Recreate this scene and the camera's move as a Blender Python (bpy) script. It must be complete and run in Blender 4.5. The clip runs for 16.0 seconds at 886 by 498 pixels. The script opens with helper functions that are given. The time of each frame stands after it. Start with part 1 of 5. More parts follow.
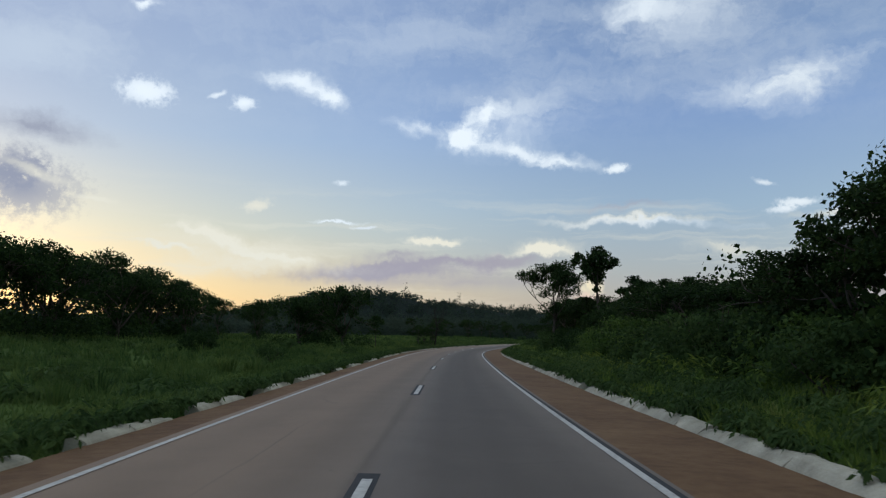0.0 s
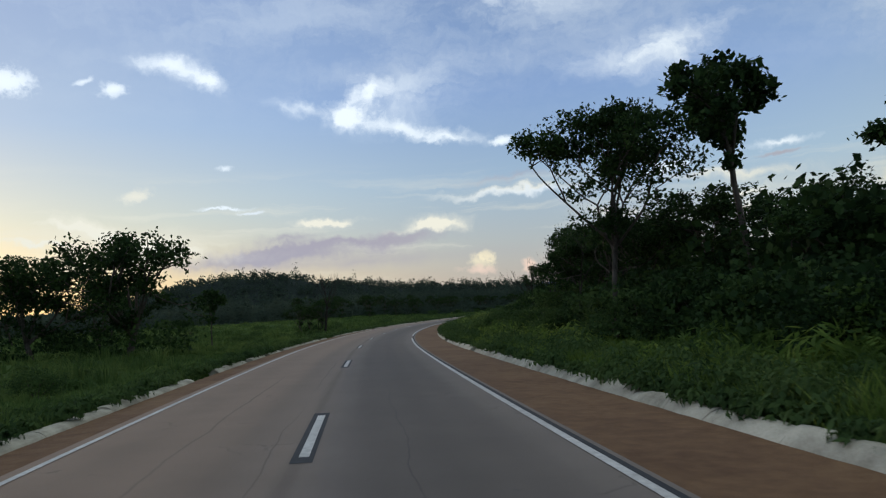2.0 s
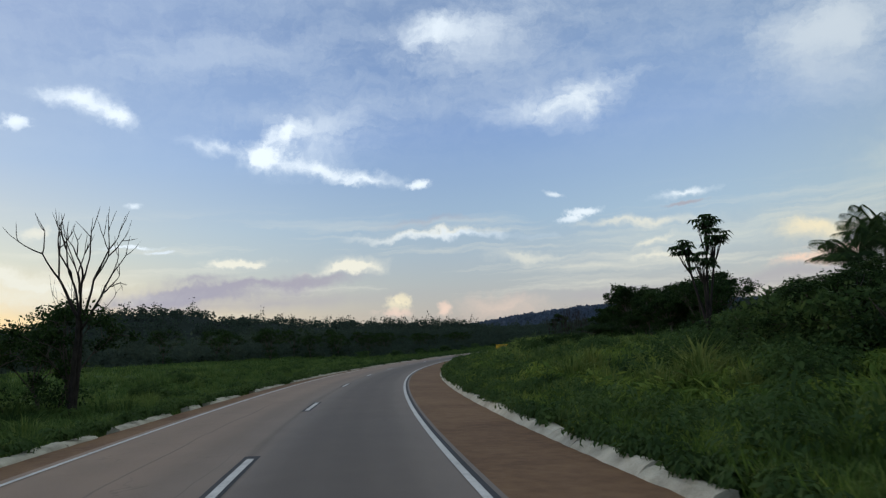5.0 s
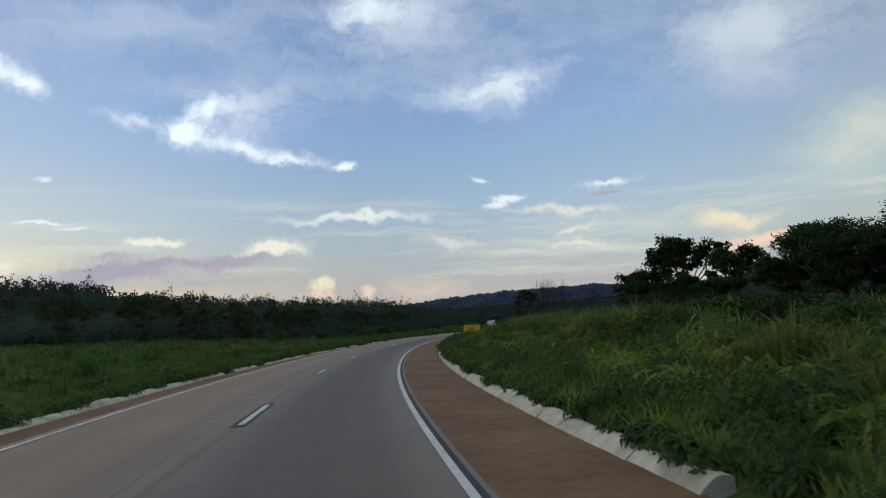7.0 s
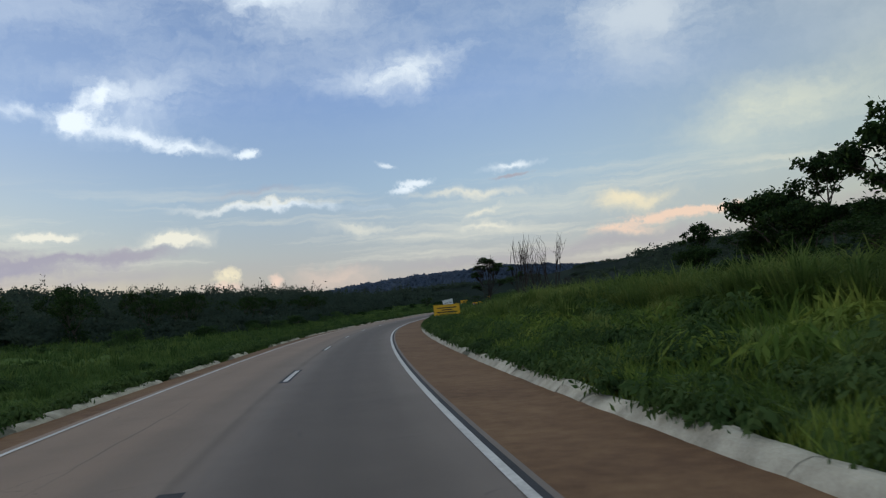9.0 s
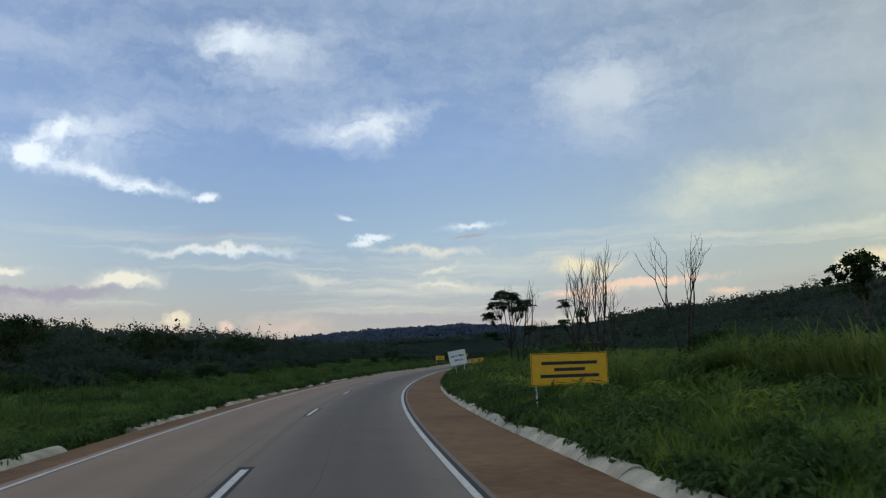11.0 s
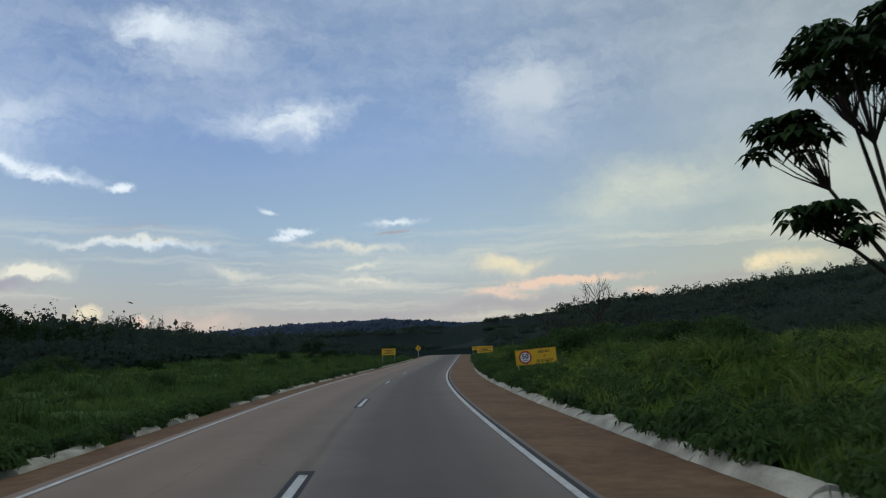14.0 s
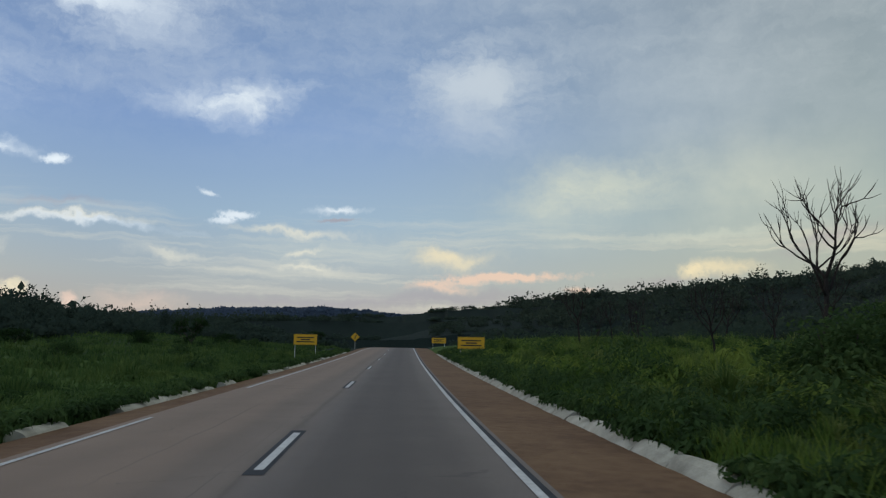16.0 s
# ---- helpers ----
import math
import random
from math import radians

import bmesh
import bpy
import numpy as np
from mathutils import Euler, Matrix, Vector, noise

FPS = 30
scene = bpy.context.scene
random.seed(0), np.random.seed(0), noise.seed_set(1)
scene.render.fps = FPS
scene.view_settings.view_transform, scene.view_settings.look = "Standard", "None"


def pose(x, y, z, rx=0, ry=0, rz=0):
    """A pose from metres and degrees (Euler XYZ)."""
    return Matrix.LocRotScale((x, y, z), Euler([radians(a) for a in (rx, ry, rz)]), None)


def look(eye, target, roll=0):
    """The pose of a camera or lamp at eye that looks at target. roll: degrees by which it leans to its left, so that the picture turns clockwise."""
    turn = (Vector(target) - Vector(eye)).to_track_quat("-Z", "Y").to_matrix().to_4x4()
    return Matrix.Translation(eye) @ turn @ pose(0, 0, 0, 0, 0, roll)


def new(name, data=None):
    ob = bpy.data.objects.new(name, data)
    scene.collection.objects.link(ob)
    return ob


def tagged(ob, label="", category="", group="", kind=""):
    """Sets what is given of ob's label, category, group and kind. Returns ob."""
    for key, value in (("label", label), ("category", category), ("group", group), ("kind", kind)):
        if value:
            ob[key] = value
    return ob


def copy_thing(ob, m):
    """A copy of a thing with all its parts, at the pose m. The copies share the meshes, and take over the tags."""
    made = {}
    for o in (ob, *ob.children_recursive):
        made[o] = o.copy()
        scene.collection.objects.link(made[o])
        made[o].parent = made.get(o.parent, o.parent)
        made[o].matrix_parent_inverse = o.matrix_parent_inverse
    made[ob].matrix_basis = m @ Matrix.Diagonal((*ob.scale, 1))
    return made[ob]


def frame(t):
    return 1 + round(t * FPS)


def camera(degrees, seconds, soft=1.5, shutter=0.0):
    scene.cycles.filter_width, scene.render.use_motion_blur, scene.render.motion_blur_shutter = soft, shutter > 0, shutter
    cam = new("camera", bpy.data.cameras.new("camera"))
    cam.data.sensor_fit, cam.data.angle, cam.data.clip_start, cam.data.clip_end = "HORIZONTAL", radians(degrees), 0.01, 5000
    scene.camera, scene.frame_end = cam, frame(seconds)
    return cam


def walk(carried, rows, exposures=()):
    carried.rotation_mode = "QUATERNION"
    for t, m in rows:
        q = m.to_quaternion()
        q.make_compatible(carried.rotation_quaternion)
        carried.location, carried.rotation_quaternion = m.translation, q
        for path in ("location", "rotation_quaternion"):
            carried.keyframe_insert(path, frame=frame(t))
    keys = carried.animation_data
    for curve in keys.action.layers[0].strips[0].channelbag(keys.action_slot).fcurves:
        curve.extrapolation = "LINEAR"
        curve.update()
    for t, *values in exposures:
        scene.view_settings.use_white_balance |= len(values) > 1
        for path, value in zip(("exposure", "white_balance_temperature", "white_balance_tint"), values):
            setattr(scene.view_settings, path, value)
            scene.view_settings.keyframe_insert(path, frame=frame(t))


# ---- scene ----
EXPOSURES = [(0.0, 0.05), (1.5, 0.15), (4.5, 0.15), (8.0, 0.12), (12.0, 0.10), (16.0, 0.0)]
cam = camera(59.0, 16.0, soft=1.2, shutter=0.06)
walk(cam, [
    (0.0, pose(1.09, -16.00, 1.793, 96.15, -0.90, 0.88)),
    (0.5, pose(0.82, -3.43, 1.765, 94.23, 1.07, -1.32)),
    (1.0, pose(0.65, 9.14, 1.644, 95.54, 1.79, -3.36)),
    (1.5, pose(0.63, 21.66, 1.619, 93.63, 4.24, -7.02)),
    (2.0, pose(0.77, 34.13, 1.553, 94.35, 3.44, -6.60)),
    (2.5, pose(1.01, 46.53, 1.504, 94.08, 3.68, -5.55)),
    (3.0, pose(1.45, 58.82, 1.398, 96.01, 4.22, -7.56)),
    (3.5, pose(1.99, 71.01, 1.271, 97.35, 3.36, -8.46)),
    (4.0, pose(2.67, 83.06, 1.148, 96.19, 4.46, -8.31)),
    (4.5, pose(3.53, 94.99, 1.047, 97.51, 3.45, -11.53)),
    (5.0, pose(4.58, 106.89, 1.019, 97.15, 3.27, -12.78)),
    (5.5, pose(5.93, 118.59, 0.950, 96.79, 3.09, -13.95)),
    (6.0, pose(7.52, 130.20, 0.898, 96.42, 2.91, -15.19)),
    (6.5, pose(9.32, 141.81, 0.858, 96.06, 2.73, -16.62)),
    (7.0, pose(11.36, 153.50, 0.808, 95.69, 2.55, -18.38)),
    (7.5, pose(13.65, 165.14, 0.758, 96.69, 3.28, -19.96)),
    (8.0, pose(16.23, 176.80, 0.746, 96.17, 3.25, -21.35)),
    (8.5, pose(19.21, 188.46, 0.744, 94.74, 4.59, -24.27)),
    (9.0, pose(22.45, 200.17, 0.751, 94.20, 4.88, -24.89)),
    (9.5, pose(25.93, 211.91, 0.728, 97.30, 3.26, -26.17)),
    (10.0, pose(29.78, 223.45, 0.768, 97.60, 2.76, -27.39)),
    (10.5, pose(33.95, 234.94, 0.771, 97.89, 2.26, -28.04)),
    (11.0, pose(38.35, 246.41, 0.773, 98.18, 1.76, -28.43)),
    (11.5, pose(42.96, 257.90, 0.775, 98.48, 1.26, -28.86)),
    (12.0, pose(47.73, 269.46, 0.727, 98.77, 0.76, -29.63)),
    (12.5, pose(52.84, 280.81, 0.750, 97.46, 0.98, -29.60)),
    (13.0, pose(58.19, 292.19, 0.759, 97.55, 1.08, -30.67)),
    (13.5, pose(64.10, 303.40, 0.717, 99.00, 2.90, -32.77)),
    (14.0, pose(70.03, 314.60, 0.869, 97.75, 1.70, -34.08)),
    (14.5, pose(76.55, 325.61, 0.971, 95.10, 2.24, -35.12)),
    (15.0, pose(83.30, 336.53, 0.973, 98.51, 1.94, -37.25)),
    (15.5, pose(90.28, 347.32, 1.045, 99.97, 1.48, -39.52)),
    (16.0, pose(97.37, 357.92, 1.156, 97.19, -0.94, -38.69)),
], exposures=EXPOSURES)


# clouds: azimuth, elevation, half length, half height, lean (degrees), strength, kind of edge
VEIL = (
    (-29.5, 17.8, 9.6, 3.38, 10, 0.85, "w"),
    (3.8, 17.0, 9.4, 3.1, 7, 0.45, "w"),
    (16.7, 21.9, 13.7, 3.14, 3, 0.3, "w"),
    (40.5, 17.7, 7.8, 4.98, -9, 0.55, "w"),
    (-2.5, 21.3, 12.1, 2.52, 5, 0.4, "w"),
    (18.2, 18.0, 10.5, 2.28, 3, 0.25, "w"),
    (41.6, 19.5, 8.0, 4.31, 0, 0.75, "w"),
    (18.3, 21.0, 12.4, 3.1, 12, 0.2, "w"),
    (57.6, 18.4, 15.7, 11.81, -5, 0.3, "v"),
)
PALE = (
    (46.6, 10.5, 7.4, 4.01, -8, 0.75, "v"),
    (50.0, 11.7, 9.6, 3.26, 5, 0.85, "w"),
    (60.4, 11.3, 11.8, 5.87, -3, 0.6, "v"),
    (58.1, 8.2, 10.6, 0.6, 2, 0.5, "w"),
    (31.8, 7.1, 21.0, 2.16, 2, 0.3, "w"),
)
MAUVE = (
    (-4.4, 4.4, 13.3, 1.21, 1, 0.55, "v"),
    (3.0, 5.0, 6.7, 1.22, 5, 1.0, "w"),
    (-5.3, 4.5, 9.7, 1.11, 3, 1.0, "w"),
    (-10.1, 4.0, 6.5, 0.98, 2, 0.5, "v"),
    (-2.0, 5.1, 8.3, 0.73, 4, 1.0, "w"),
    (0.6, 3.7, 16.8, 0.88, 1, 0.5, "v"),
    (-4.4, 5.5, 4.6, 0.56, 5, 0.7, "w"),
    (12.8, 9.2, 6.7, 0.5, 0, 0.4, "w"),
    (30.7, 9.1, 2.4, 0.22, 1, 0.9, "p"),
    (38.5, 3.6, 16.7, 1.1, 2, 0.6, "w"),
    (65.5, 7.4, 6.3, 1.17, 13, 0.7, "w"),
    (54.6, 4.8, 7.2, 0.83, 5, 0.5, "w"),
    (26.6, 3.1, 13.0, 0.87, 0, 0.35, "w"),
)
GREY = (
    (-28.9, 13.0, 5.4, 1.6, -1, 0.9, "w"),
    (-29.6, 8.8, 5.5, 3.28, 6, 1.0, "p"),
    (-30.3, 10.4, 3.6, 2.17, 7, 0.8, "p"),
)
CREAM = (
    (-15.0, 5.7, 10.7, 1.89, -6, 0.5, "w"),
    (-18.0, 6.6, 4.4, 0.42, -10, 1.2, "w"),
    (-20.6, 5.8, 3.4, 0.40, -6, 1.1, "w"),
    (-13.6, 5.3, 4.6, 0.45, -12, 1.0, "w"),
    (-16.6, 6.5, 5.3, 0.94, -12, 1.0, "w"),
    (-12.6, 4.7, 9.9, 0.96, -2, 0.5, "w"),
    (-19.1, 4.4, 7.5, 1.21, -1, 0.45, "w"),
    (6.3, 6.3, 4.6, 0.99, 4, 0.9, "w"),
    (-14.5, 9.0, 1.9, 0.75, 17, 0.9, "p"),
    (-25.2, 8.6, 2.4, 0.33, 0, 0.9, "p"),
    (-29.0, 10.0, 3.7, 0.62, -16, 0.7, "p"),
    (-1.6, 6.7, 4.9, 0.5, 3, 0.9, "w"),
    (5.9, 6.0, 3.6, 0.66, 4, 0.9, "w"),
    (13.2, 8.3, 9.3, 0.56, 0, 0.8, "w"),
    (-1.8, 6.6, 3.7, 0.39, 2, 0.9, "w"),
    (5.8, 6.1, 3.2, 0.59, 7, 0.8, "w"),
    (27.7, 8.2, 7.6, 0.6, -4, 0.7, "w"),
    (28.2, 6.7, 2.5, 0.38, 12, 0.7, "w"),
    (28.8, 5.7, 4.5, 0.54, -2, 0.8, "w"),
    (18.9, 6.1, 3.6, 0.79, -3, 0.6, "w"),
)
GOLD = (
    (39.3, 6.6, 4.3, 1.3, -1, 0.5, "w"),
    (39.7, 6.6, 5.7, 1.7, -7, 0.45, "w"),
    (58.7, 5.8, 3.7, 1.19, -1, 0.8, "w"),
    (56.5, 5.6, 1.9, 0.91, -1, 0.8, "p"),
    (9.3, 3.3, 1.3, 0.93, -2, 0.8, "p"),
    (10.1, 3.7, 0.8, 0.77, -2, 0.9, "p"),
)
PEACH = (
    (13.0, 2.9, 0.8, 0.88, -2, 1.2, "p"),
    (9.3, 2.7, 2.0, 0.54, -2, 0.9, "p"),
    (42.0, 5.2, 5.7, 0.47, 0, 1.0, "p"),
    (42.6, 5.0, 9.7, 0.55, 3, 1.1, "p"),
    (38.4, 4.4, 4.7, 0.56, 1, 0.9, "w"),
    (17.5, 2.7, 5.7, 1.22, -3, 0.5, "w"),
    (48.7, 4.2, 1.5, 0.49, 0, 0.9, "p"),
)
WHITE = (
    (-22.4, 16.2, 3.1, 1.49, -1, 1.3, "p"),
    (-15.8, 15.9, 1.4, 0.86, 5, 1.2, "p"),
    (-17.6, 16.5, 0.9, 0.32, 25, 0.9, "p"),
    (-11.8, 17.6, 4.1, 1.21, -6, 1.1, "w"),
    (-9.3, 16.7, 2.7, 1.01, -4, 1.2, "w"),
    (1.7, 15.8, 2.5, 1.47, 19, 0.95, "w"),
    (0.2, 14.5, 2.9, 1.48, -14, 1.0, "w"),
    (4.0, 14.8, 6.5, 2.93, 7, 0.42, "w"),
    (3.8, 13.5, 6.8, 1.02, -13, 0.85, "w"),
    (7.9, 12.6, 3.6, 0.89, -11, 0.9, "w"),
    (-3.2, 15.1, 3.2, 0.8, -6, 0.6, "w"),
    (5.4, 16.6, 5.7, 1.8, 14, 0.26, "w"),
    (2.1, 15.5, 1.5, 0.95, 62, 0.35, "p"),
    (-0.1, 14.3, 1.8, 0.85, -14, 0.3, "p"),
    (11.6, 11.9, 1.6, 0.49, 8, 1.2, "p"),
    (-8.3, 7.8, 2.3, 0.28, 0, 0.9, "w"),
    (-22.7, 21.8, 1.7, 0.51, 9, 1.2, "w"),
    (-8.7, 10.7, 0.8, 0.28, 2, 0.8, "p"),
)
WHITE_HIGH = (
    (24.1, 17.3, 7.0, 1.69, 12, 0.75, "w"),
    (23.2, 16.1, 3.7, 1.81, 10, 0.6, "w"),
    (19.8, 16.9, 5.8, 1.48, 7, 0.4, "w"),
    (23.6, 9.2, 2.3, 0.5, 3, 1.25, "p"),
    (21.5, 10.6, 1.1, 0.28, -17, 0.9, "p"),
    (31.0, 9.9, 3.5, 0.54, -2, 1.0, "w"),
    (-6.8, 7.5, 1.5, 0.18, 1, 0.8, "p"),
    (15.8, 22.5, 8.0, 3.16, 6, 0.38, "w"),
    (13.3, 22.7, 3.1, 1.7, 26, 0.45, "w"),
    (14.9, 22.5, 5.9, 2.13, 3, 0.4, "w"),
    (13.9, 8.1, 9.7, 0.52, -2, 0.7, "w"),
    (22.7, 8.8, 1.6, 0.38, 1, 1.0, "p"),
)
CLOUDS = [
    (VEIL, (0.58, 0.63, 0.72)),
    (PALE, (0.64, 0.66, 0.6)),
    (MAUVE, (0.41, 0.365, 0.41)),
    (GREY, (0.34, 0.345, 0.42)),
    (CREAM, (0.88, 0.8, 0.66)),
    (GOLD, (0.92, 0.77, 0.54)),
    (PEACH, (0.86, 0.62, 0.5)),
    (WHITE_HIGH, (0.82, 0.85, 0.9)),
    (WHITE, (0.9, 0.92, 0.95)),
]


# ------------------------------------------------------------ sky, sun
world = bpy.data.worlds.new("evening_sky")
scene.world = world
world.use_nodes = True


class Tree:
    """Short hand for building node trees."""

    def __init__(self, nt):
        self.nt = nt
        nt.nodes.clear()

    def n(self, kind, **kw):
        node = self.nt.nodes.new(kind)
        for key, value in kw.items():
            if key in ("op",):
                node.operation = value
            elif key == "blend":
                node.blend_type = value
            elif key == "dtype":
                node.data_type = value
            elif key == "gradient":
                node.gradient_type = value
            elif key == "vtype":
                node.vector_type = value
            elif key == "feature":
                node.feature = value
        return node

    def link(self, a, b):
        self.nt.links.new(a, b)

    def math(self, op, a, b=None, c=None, clamp=False):
        node = self.n("ShaderNodeMath", op=op)
        node.use_clamp = clamp
        for i, v in enumerate((a, b, c)):
            if v is None:
                continue
            if isinstance(v, (int, float)):
                node.inputs[i].default_value = v
            else:
                self.link(v, node.inputs[i])
        return node.outputs[0]

    def vmath(self, op, a, b=None):
        node = self.n("ShaderNodeVectorMath", op=op)
        for i, v in enumerate((a, b)):
            if v is None:
                continue
            if isinstance(v, tuple):
                node.inputs[i].default_value = v
            else:
                self.link(v, node.inputs[i])
        return node.outputs[0]

    def noise(self, vec, scale, detail=4.0, rough=0.55, distort=0.0):
        node = self.n("ShaderNodeTexNoise")
        node.inputs["Scale"].default_value = scale
        node.inputs["Detail"].default_value = detail
        node.inputs["Roughness"].default_value = rough
        node.inputs["Distortion"].default_value = distort
        if vec is not None:
            self.link(vec, node.inputs["Vector"])
        return node

    def ramp(self, fac, stops):
        node = self.n("ShaderNodeValToRGB")
        els = node.color_ramp.elements
        while len(els) < len(stops):
            els.new(0.5)
        for e, (p, c) in zip(els, stops):
            e.position = p
            e.color = (*c, 1) if len(c) == 3 else c
        self.link(fac, node.inputs[0])
        return node.outputs[0]

    def mix(self, fac, a, b, blend="MIX"):
        node = self.n("ShaderNodeMixRGB", blend=blend)
        for i, v in enumerate((fac, a, b)):
            if isinstance(v, (int, float)):
                node.inputs[i].default_value = v
            elif isinstance(v, tuple):
                node.inputs[i].default_value = (*v, 1)
            else:
                self.link(v, node.inputs[i])
        return node.outputs[0]


def build_sky():
    tr = Tree(world.node_tree)
    out = tr.n("ShaderNodeOutputWorld")
    bg = tr.n("ShaderNodeBackground")
    tr.link(bg.outputs[0], out.inputs[0])
    tc = tr.n("ShaderNodeTexCoord").outputs["Generated"]
    sky = tr.n("ShaderNodeTexSky")
    sky.sky_type = "NISHITA"
    sky.sun_disc = False
    sky.sun_elevation = SUN_EL
    sky.sun_rotation = SUN_AZ
    sky.air_density, sky.dust_density, sky.ozone_density = 1.0, 1.2, 2.0
    # azimuth (degrees, 0 = +y, growing to +x) and elevation (degrees)
    sep = tr.n("ShaderNodeSeparateXYZ")
    tr.link(tc, sep.inputs[0])
    az = tr.math("MULTIPLY", tr.math("ARCTAN2", sep.outputs[0], sep.outputs[1]), 57.2958)
    el = tr.math("MULTIPLY", tr.math("ARCSINE", sep.outputs[2]), 57.2958)
    e01 = tr.math("DIVIDE", tr.math("ADD", el, 2.0), 92.0, clamp=True)
    base = tr.ramp(e01, [(0.0, (0.50, 0.43, 0.43)), (0.04, (0.52, 0.45, 0.44)), (0.075, (0.46, 0.48, 0.52)), (0.12, (0.38, 0.49, 0.63)),
                         (0.19, (0.26, 0.37, 0.63)), (0.27, (0.24, 0.33, 0.53)), (0.45, (0.50, 0.55, 0.62)), (1.0, ZENITH)])
    warm = tr.ramp(e01, [(0.0, (0.78, 0.48, 0.23)), (0.05, (0.78, 0.56, 0.32)), (0.10, (0.56, 0.55, 0.48)),
                         (0.17, (0.36, 0.45, 0.60)), (0.27, (0.30, 0.37, 0.55)), (1.0, ZENITH)])
    # glow over the set sun
    da = tr.math("DIVIDE", tr.math("SUBTRACT", az, GLOW_AZ), 26.0)
    glow = tr.math("POWER", 2.718, tr.math("MULTIPLY", tr.math("MULTIPLY", da, da), -1.0))
    col = tr.mix(glow, base, warm)
    db = tr.math("DIVIDE", tr.math("SUBTRACT", az, 68.0), 24.0)
    pale = tr.math("MULTIPLY", tr.math("POWER", 2.718, tr.math("MULTIPLY", tr.math("MULTIPLY", db, db), -1.0)), 0.75)
    dull = tr.ramp(e01, [(0.0, (0.52, 0.45, 0.42)), (0.06, (0.50, 0.48, 0.41)), (0.14, (0.42, 0.46, 0.43)), (0.27, (0.31, 0.35, 0.39)), (1.0, ZENITH)])
    col = tr.mix(pale, col, dull)
    # deeper blue between the glow and the veil
    dc = tr.math("DIVIDE", tr.math("SUBTRACT", az, 12.0), 15.0)
    deep = tr.math("MULTIPLY", tr.math("POWER", 2.718, tr.math("MULTIPLY", tr.math("MULTIPLY", dc, dc), -1.0)), 0.9)
    col = tr.mix(deep, col, tr.mix(1.0, col, (0.80, 0.82, 0.86), "MULTIPLY"))
    nish = tr.mix(1.0, sky.outputs[0], (0.35, 0.35, 0.35), "MULTIPLY")
    col = tr.mix(0.10, col, nish)
    # clouds: streaked noise inside soft ellipses at their azimuth and elevation
    comb = tr.n("ShaderNodeCombineXYZ")
    tr.link(az, comb.inputs[0])
    tr.link(el, comb.inputs[1])
    p = comb.outputs[0]
    w1 = tr.noise(p, 0.22, 4, 0.6)
    w2 = tr.noise(p, 0.9, 4, 0.65)
    warp = tr.vmath("ADD", tr.vmath("MULTIPLY", tr.vmath("SUBTRACT", w1.outputs["Color"], (0.5, 0.5, 0.5)), (5.0, 2.6, 0)),
                    tr.vmath("MULTIPLY", tr.vmath("SUBTRACT", w2.outputs["Color"], (0.5, 0.5, 0.5)), (1.6, 1.0, 0)))
    wide = tr.vmath("ADD", p, warp)
    tight = tr.vmath("ADD", p, tr.vmath("MULTIPLY", warp, (0.42, 0.42, 0)))
    # streaks that run up to the right
    mp = tr.n("ShaderNodeMapping")
    mp.inputs["Rotation"].default_value = (0, 0, radians(-12))
    mp.inputs["Scale"].default_value = (0.10, 0.42, 1)
    tr.link(wide, mp.inputs["Vector"])
    streak = tr.noise(mp.outputs[0], 1.0, 7, 0.62)
    puff = tr.noise(p, 1.5, 6, 0.65)
    fine = tr.noise(wide, 0.55, 7, 0.7)
    streaked = tr.math("ADD", tr.math("MULTIPLY", streak.outputs["Fac"], 0.6), tr.math("MULTIPLY", fine.outputs["Fac"], 0.4))
    tex = {"w": (streaked, 0.55, 0.42, 3.4), "p": (puff.outputs["Fac"], 0.60, 0.55, 4.0), "v": (w1.outputs["Fac"], 0.5, 0.5, 2.0)}
    # thin streaks low over the horizon and a faint veil higher up
    mp2 = tr.n("ShaderNodeMapping")
    mp2.inputs["Rotation"].default_value = (0, 0, radians(-4))
    mp2.inputs["Scale"].default_value = (0.045, 0.62, 1)
    tr.link(tight, mp2.inputs["Vector"])
    thin = tr.noise(mp2.outputs[0], 1.0, 6, 0.6)

    def band(low, top, soft):
        a = tr.math("DIVIDE", tr.math("SUBTRACT", el, low), soft, clamp=True)
        b = tr.math("DIVIDE", tr.math("SUBTRACT", top, el), soft, clamp=True)
        return tr.math("MULTIPLY", a, b)

    low = tr.math("MULTIPLY", tr.math("MULTIPLY_ADD", thin.outputs["Fac"], 5.0, -2.55, clamp=True), band(0.0, 11.0, 3.5))
    col = tr.mix(tr.math("MULTIPLY", low, 0.55), col, (0.86, 0.78, 0.64))
    high = tr.math("MULTIPLY", tr.math("MULTIPLY_ADD", streaked, 3.2, -1.35, clamp=True), band(12.0, 60.0, 8.0))
    col = tr.mix(tr.math("MULTIPLY", high, 0.42), col, (0.60, 0.65, 0.73))
